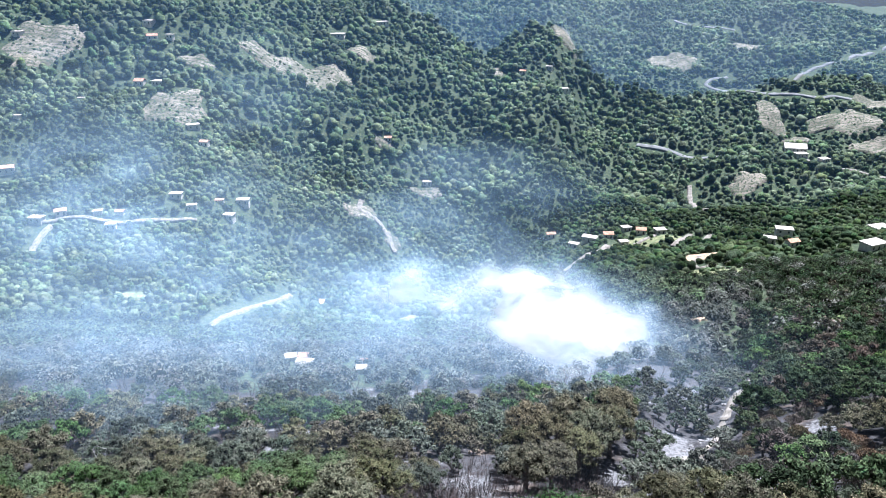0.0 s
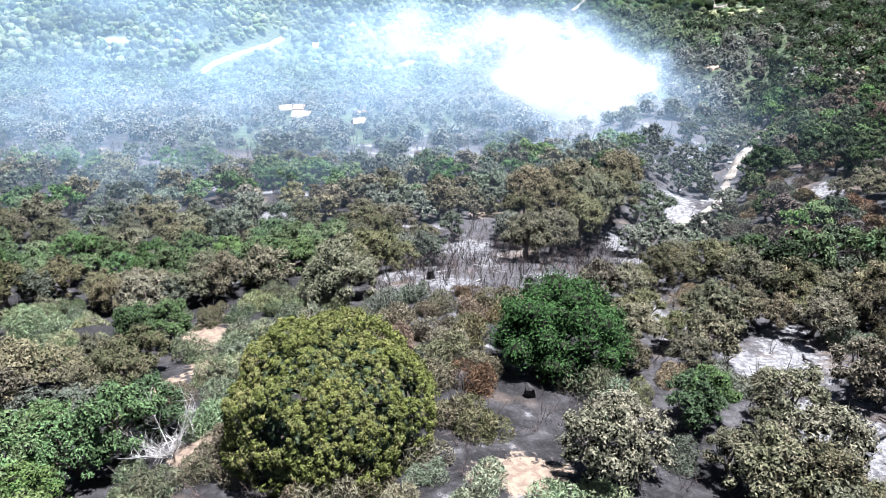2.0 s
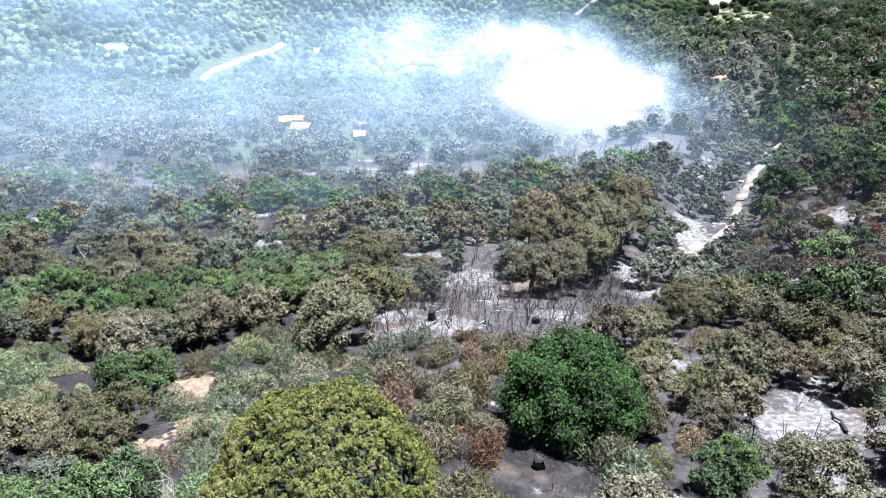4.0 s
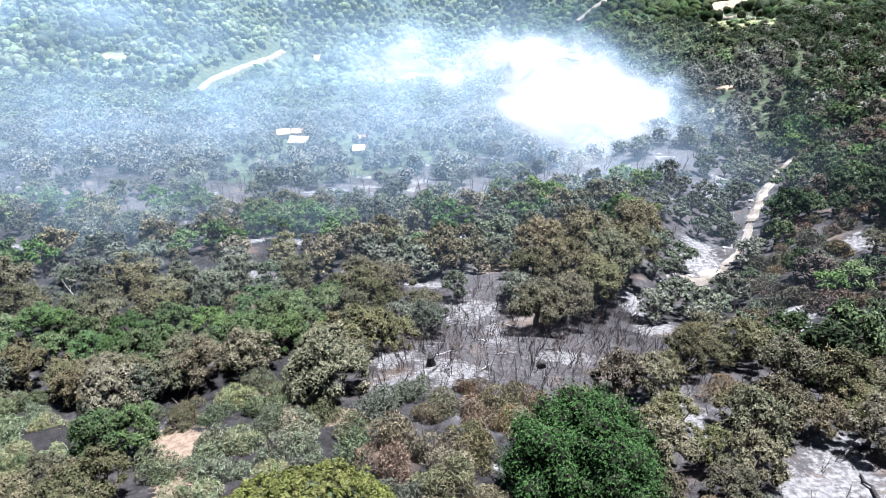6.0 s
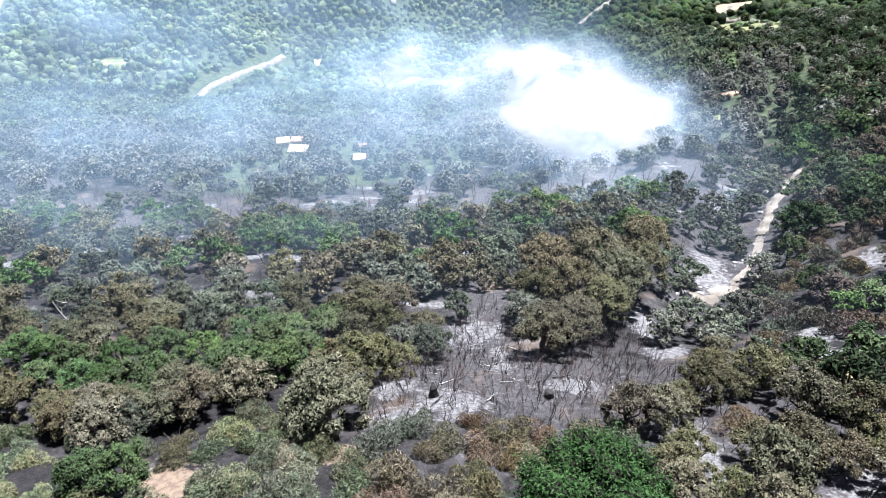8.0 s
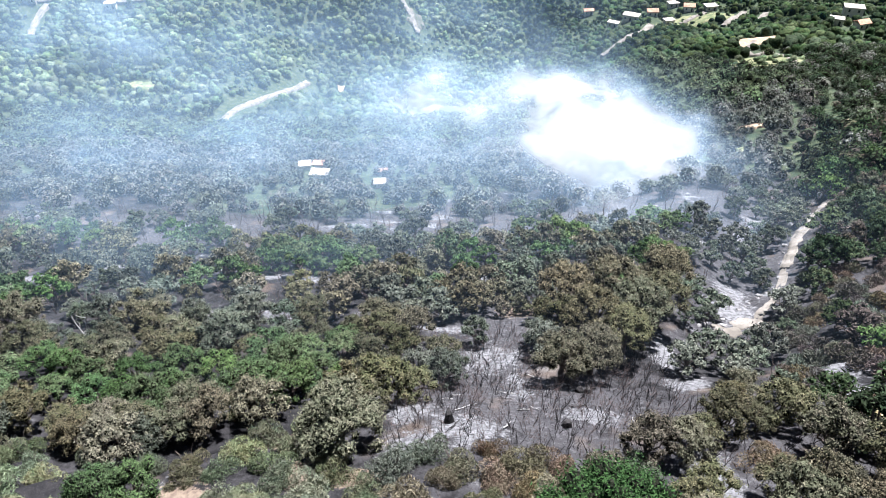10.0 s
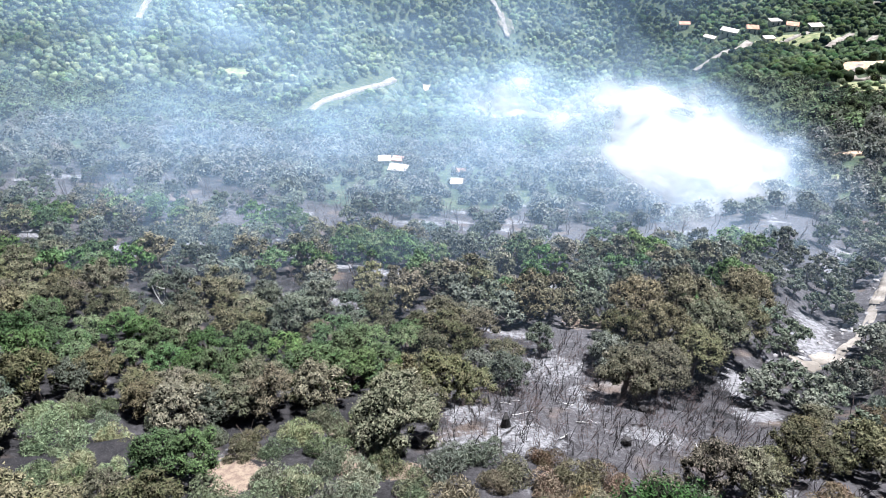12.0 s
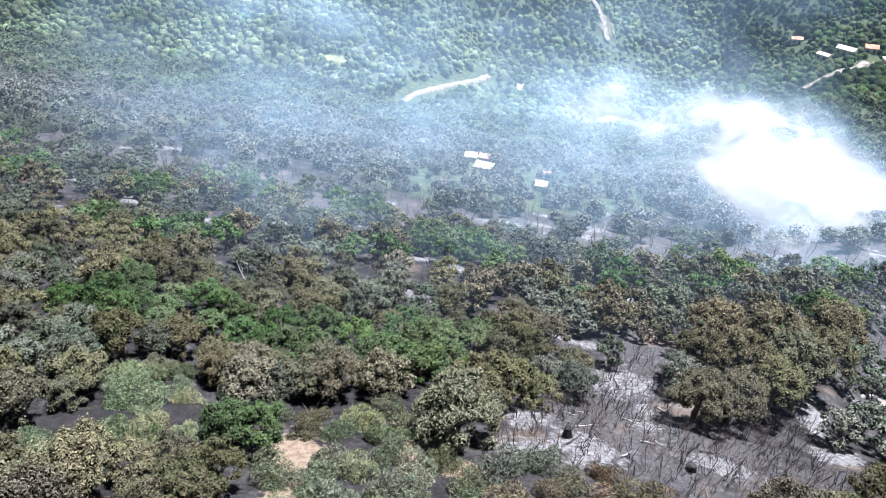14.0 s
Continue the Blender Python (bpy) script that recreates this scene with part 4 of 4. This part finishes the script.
plant([bare("burnt_sapling", "thin charred sapling in the burnt strip", M_TWIG, 3.4, 170 + i, stems=2, spread=0.25, twigs=9, thick=0.016, group="charred saplings in the burnt strip") for i in range(3)], SPOTS["far_stick"], 13, 0.6, 1.4)


# ---- woods of the valley and the far slopes ----
def domes(r, xs, ys, rads, lift, rough_):
    """Vertices and faces of lumpy rounded crowns, one for each place."""
    m = len(xs)
    rings = [(0.62, 5, 0.0), (1.15, 6, 0.3), (1.75, 6, 0.8)]
    dirs = [[0, 0, 1.0]] + [[math.sin(p) * math.cos(6.283 * k / n + o), math.sin(p) * math.sin(6.283 * k / n + o), math.cos(p)] for p, n, o in rings for k in range(n)]
    d = np.array(dirs)
    v = d[None] * (rads[:, None] * (1 + rough_ * r.uniform(-1, 1, (m, len(d)))))[:, :, None] * np.stack([np.ones(m), np.ones(m), r.uniform(0.75, 1.25, m)], -1)[:, None]
    v = v + np.stack([xs, ys, height(xs, ys) + rads * lift], -1)[:, None]
    f = [[0, 1 + k, 1 + (k + 1) % 5] for k in range(5)]
    f += [[1 + k, 6 + k, 1 + (k + 1) % 5] for k in range(5)] + [[1 + (k + 1) % 5, 6 + k, 6 + (k + 1) % 6] for k in range(5)] + [[1, 11, 6]]
    f += [[6 + k, 12 + k, 12 + (k + 1) % 6] for k in range(6)] + [[6 + k, 12 + (k + 1) % 6, 6 + (k + 1) % 6] for k in range(6)]
    faces = (np.array(f)[None] + (np.arange(m) * len(d))[:, None, None]).reshape(-1, 3)
    return v.reshape(-1, 3), faces, len(f)


def canopy(name, label, xs, ys, rads, seed, material=None):
    """Closed forest seen from afar: lumpy crowns that touch, in one mesh."""
    r = np.random.RandomState(seed)
    v, f, k = domes(r, xs, ys, rads, 0.5, 0.26)
    ob = new(name, mesh_from(name, v, f, material or M_FOREST, True, np.repeat(r.rand(len(xs)), k)))
    return tagged(ob, label, "woodland", kind="stuff")


def clump_wood(name, label, material, xs, ys, rads, seed, tuft, n):
    """Many crowns in one mesh, each of leaf tufts round a rough middle coloured as shade."""
    r = np.random.RandomState(seed)
    m = len(xs)
    c = np.stack([xs, ys, height(xs, ys) + rads * 0.7], -1)
    d = r.normal(0, 1, (m, n, 3))
    d /= np.linalg.norm(d, axis=2)[:, :, None]
    d[:, :, 2] = np.where(r.rand(m, n) < 0.8, np.abs(d[:, :, 2]), d[:, :, 2] * 0.8)
    lump = 1 + 0.22 * np.sin(3 * np.arctan2(d[:, :, 1], d[:, :, 0]) + r.uniform(0, 6, (m, 1))) * np.sin(4 * d[:, :, 2] + r.uniform(0, 6, (m, 1)))
    q = c[:, None] + d * (rads[:, None] * lump * r.uniform(0.82, 1.05, (m, n)))[:, :, None] * np.stack([np.ones(m), np.ones(m), r.uniform(0.8, 1.15, m)], -1)[:, None]
    v, f = tufts(r, q.reshape(-1, 3), d.reshape(-1, 3), 1.0, 1.3, 0.4)
    mid = q.reshape(-1, 3).repeat(3, 0)
    v = mid + (v - mid) * np.repeat(np.repeat(rads * tuft, n)[:, None], 3, 0)
    ob = new(name, mesh_from(name, v, f, material, False, np.repeat(r.rand(m), n)))
    # middle of each crown, its shade painted as a near-black colour
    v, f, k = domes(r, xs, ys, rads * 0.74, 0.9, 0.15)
    inner = part("inner_leaves", mesh_from("inner_leaves", v, f, M_CORE, True), ob, "near-black cores standing for shade inside the crowns")
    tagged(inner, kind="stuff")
    return tagged(ob, label, "woodland", kind="stuff")


def wood_places(r, y0, y1, cell, lo, hi, keep, wide=0.80):
    """Jittered places in a stretch of the fan, clear of roads, fields and houses."""
    xs, ys = [], []
    for y in np.arange(y0, y1, cell * 0.86):
        x = np.arange(-wide * (y + 20), 0.74 * (y + 20), cell) + r.uniform(0, cell)
        xs.append(x), ys.append(np.full(len(x), y))
    x, y = np.concatenate(xs), np.concatenate(ys)
    x, y = x + r.uniform(-0.48, 0.48, len(x)) * cell, y + r.uniform(-0.48, 0.48, len(x)) * cell
    ok = keep(x, y)
    for a, b, c, d in CLEAR:
        ok &= ((x - a) / c) ** 2 + ((y - b) / d) ** 2 > 1
    for p, w in ROADS:
        for (ax, ay), (bx, by) in zip(p, p[1:]):
            t = np.clip(((x - ax) * (bx - ax) + (y - ay) * (by - ay)) / ((bx - ax) ** 2 + (by - ay) ** 2), 0, 1)
            off = (x - ax - t * (bx - ax)), (y - ay - t * (by - ay))
            ok &= (np.hypot(*off) > w * 0.5 + hi * 0.75) & ~((np.abs(off[0]) < w * 0.5 + lo) & (off[1] < 0) & (off[1] > -lo - 0.004 * y0 * lo))
    x, y = x[ok], y[ok]
    size = lo + (hi - lo) * r.rand(len(x)) ** 1.6
    return x, y, size * (1 + 0.18 * waves(x, y, cell * 14, 4))


def woods():
    r = np.random.RandomState(9)
    east = lambda x, y: x > gully(np.minimum(y, 200)) + 2
    thin = lambda x, y, part_: r.rand(len(x)) < part_
    clump_wood("grey_wood", "thinned grey-green scrub beyond the burnt strip", M_WOODGREY, *wood_places(r, 122, 215, 3.9, 1.1, 2.7, lambda x, y: ~east(x, y) & (r.rand(len(x)) < 0.5 + 0.4 * smooth((y - 122) / 30)), 1.35), 1, 0.17, 210)
    clump_wood("dark_wood", "dense dark green wood on the spur", M_WOOD, *wood_places(r, 118, 300, 4.6, 1.4, 3.1, lambda x, y: east(x, y) & thin(x, y, 0.93)), 2, 0.18, 190)
    clump_wood("singed_wood", "brown-leaved singed trees in the wood on the spur", M_WOODBROWN, *wood_places(r, 118, 200, 9.0, 1.4, 2.6, lambda x, y: east(x, y) & thin(x, y, 0.8)), 6, 0.24, 130)
    clump_wood("pale_wood", "grey-green trees in the wood on the spur", M_WOODGREY, *wood_places(r, 118, 300, 9.5, 1.4, 2.8, lambda x, y: east(x, y) & thin(x, y, 0.8)), 7, 0.24, 130)
    clump_wood("valley_wood", "green wood on the valley slope", M_VALLEY, *wood_places(r, 200, 300, 4.6, 1.6, 3.2, lambda x, y: ~east(x, y) & thin(x, y, 0.9), 1.35), 3, 0.21, 130)
    # east of this line the same forest takes the darker canopy colours
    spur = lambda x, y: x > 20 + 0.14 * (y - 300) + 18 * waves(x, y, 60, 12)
    canopy("far_wood", "forest covering the mountain side", *wood_places(r, 295, 560, 4.1, 1.3, 3.2, lambda x, y: thin(x, y, 0.96) & (x > -0.86 * y - 100) & ~spur(x, y), 1.25), 4)
    canopy("spur_wood", "forest round the village in a darker canopy colour", *wood_places(r, 295, 560, 4.1, 1.3, 3.2, lambda x, y: thin(x, y, 0.96) & spur(x, y), 1.25), 14, M_FOREST_DARK)
    canopy("mountain_wood", "forest covering the far mountain side", *wood_places(r, 556, 1480, 6.8, 2.2, 5.0, lambda x, y: thin(x, y, 0.96) & ((y < 1000) | (x > -60)) & (x < 700), 0.78), 5)
    for k, (x0, y0, rx, ry) in enumerate([(-125, 671, 30, 20), (-164, 666, 20, 13), (-205, 543, 21, 22), (-331, 610, 34, 24), (425, 725, 40, 30), (154, 237, 12, 8), (118, 283, 14, 18), (414, 976, 20, 30), (299, 936, 30, 20), (354, 755, 13, 27), (279, 616, 18, 10), (140, 440, 22, 8)]):
        a, b = np.meshgrid(np.arange(-rx, rx, 5.0), np.arange(-ry, ry, 5.0))
        a, b = a.ravel() + r.uniform(-0.9, 0.9, a.size), b.ravel() + r.uniform(-0.9, 0.9, a.size)
        ok = ((a / rx) ** 2 + (b / ry) ** 2 < 1.0) & thin(a, b, 0.62)
        canopy("olive_grove", "rows of small green olive trees in a field", a[ok] + x0, b[ok] + y0, r.uniform(0.9, 2.0, ok.sum()), 20 + k)


woods()


# ---- power line ----
def power_line(ax, ay, bx, by):
    """Two poles with a cross-arm, insulators and two sagging cables between them."""
    thing = new("power_line")
    ends = []
    along = np.array([bx - ax, by - ay]) / math.hypot(bx - ax, by - ay)
    for x, y in ((ax, ay), (bx, by)):
        z = z_at(x, y)
        pv, pf = tube([(x, y, z - 1), (x, y, z + 5), (x, y, z + 11.2)], [0.17, 0.14, 0.11], 8)
        pole = part("pole", mesh_from("pole", pv, pf, M_BARK, True), thing)
        side = np.array([-along[1], along[0]])
        av, af = tube([(x - side[0], y - side[1], z + 10.6), (x, y, z + 10.6), (x + side[0], y + side[1], z + 10.6)], [0.06, 0.06, 0.06], 4)
        part("cross_arm", mesh_from("cross_arm", av, af, M_BARK), pole)
        ends.append([np.array([x + k * side[0], y + k * side[1], z + 10.75]) for k in (-0.9, 0.9)])
        for e in ends[-1]:
            iv, jf = tube([e - [0, 0, 0.12], e, e + [0, 0, 0.1]], [0.05, 0.07, 0.04], 6)
            part("insulator", mesh_from("insulator", iv, jf, M_PALEROOF), pole)
    for a, b in zip(*ends):
        t = np.linspace(0, 1, 40)[:, None]
        line = a + (b - a) * t - np.array([0, 0, 5.0]) * 4 * t * (1 - t) * 0.5
        cv, cf = tube(line, np.full(40, 0.03), 4)
        part("cable", mesh_from("cable", cv, cf, M_WIRE), thing)
    tagged(thing, "thin overhead cables between two wooden poles", "power line")


power_line(-172, 86, 12, 147)


# ---- smoke ----
def smoke_material(name, clouds, puff, tone, grain, floor):
    """Thin drifting smoke: what it hides grows with the smoke's density, in clouds about its core.
    It scatters sunlight back and on alike."""
    n = Nodes(name)
    p = n.pos()
    warp = n.vec("SUBTRACT", n.put("TexNoise", Scale=0.045, Detail=3.0, Vector=p).outputs["Color"], (0.5, 0.5, 0.5))
    q = n.vec("ADD", p, n.vec("MULTIPLY", warp, (puff, puff, puff)))
    total = None
    for (cx, cy, cz), rad, amount in clouds:
        d = n.vec("LENGTH", n.vec("DIVIDE", n.vec("SUBTRACT", q, (cx, cy, cz)), rad))
        g = n.math("MULTIPLY", n.ramp(d, 1.0, 0.0), amount)
        total = g if total is None else n.math("ADD", total, g)
    cloud = n.ramp(n.noise(grain, 4, 0.58, n.vec("MULTIPLY", q, (0.6, 1.0, 1.0))), 0.34, 0.66)
    cloud = n.math("MULTIPLY", cloud, n.math("ADD", n.ramp(n.noise(grain * 0.35, 2, 0.55, q), 0.35, 0.62), 0.35))
    a = n.math("MULTIPLY", total, n.math("ADD", n.math("MULTIPLY", cloud, 1.0 - floor), floor))
    a = n.math("MINIMUM", a, 0.97)
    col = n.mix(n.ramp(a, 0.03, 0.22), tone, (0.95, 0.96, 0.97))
    s, b = n.put("BsdfDiffuse", Color=col), n.put("BsdfTranslucent", Color=col)
    both = n.put("AddShader", i0=s.outputs[0], i1=b.outputs[0])
    t = n.put("BsdfTransparent")
    n.done(n.put("MixShader", i0=a, i1=t.outputs[0], i2=both.outputs[0]))
    return n.mat


def veil(k, material, thing, x0, x1, y0, z0, low, high, lean, ripple):
    """One layer of the drift: a gently rippled sheet that rises away from the slope."""
    a, b = np.meshgrid(np.linspace(x0, x1, 60), np.linspace(low, high, 24), indexing="ij")
    w = ripple * np.sin(a * 0.05 + k * 2.0) * np.sin(b * 0.06 + k)
    y, z = y0 + b * math.cos(lean) - w * math.sin(lean), z0 + b * math.sin(lean) + w * math.cos(lean)
    v = np.stack([a, y, z], -1).reshape(-1, 3)
    part("veil", mesh_from("veil", v, quads(60, 24), material, True), thing)


plume = tagged(new("smoke_plume"), "dense white smoke drifting from a smouldering fire", "smoke")
CORE = [((42, 139, -82), (18, 34, 10), 0.52), ((27, 140, -81), (20, 34, 11), 0.64), ((12, 144, -80), (21, 34, 12), 0.22), ((30, 147, -72), (25, 34, 10), 0.15), ((-4, 148, -76), (32, 34, 13), 0.14),
        ((27, 130, -90), (8, 14, 8), 0.6), ((-18, 156, -76), (52, 46, 24), 0.066), ((8, 160, -56), (46, 40, 18), 0.062),
        ((-62, 175, -86), (80, 66, 40), 0.05), ((-120, 196, -84), (105, 90, 54), 0.051), ((-90, 215, -46), (90, 95, 40), 0.021), ((-30, 116, -76), (130, 46, 24), 0.039),
        ((-42, 92, -62), (110, 40, 16), 0.039), ((34, 96, -70), (36, 44, 16), 0.033), ((-20, 66, -48), (130, 34, 14), 0.007)]
M_SMOKE = smoke_material("white_smoke", CORE, 22.0, (0.55, 0.77, 1.0), 0.075, 0.3)
for k in range(9):
    foot = 54 + 14.2 * k
    veil(k, M_SMOKE, plume, -250, 74, foot, -28 - 0.46 * foot, -14, 150, radians(30), 1.2)
haze = tagged(new("valley_haze"), "thin bluish haze hanging in the valley", "haze")
# bluish distance haze, put into the tint of three thin see-through sheets
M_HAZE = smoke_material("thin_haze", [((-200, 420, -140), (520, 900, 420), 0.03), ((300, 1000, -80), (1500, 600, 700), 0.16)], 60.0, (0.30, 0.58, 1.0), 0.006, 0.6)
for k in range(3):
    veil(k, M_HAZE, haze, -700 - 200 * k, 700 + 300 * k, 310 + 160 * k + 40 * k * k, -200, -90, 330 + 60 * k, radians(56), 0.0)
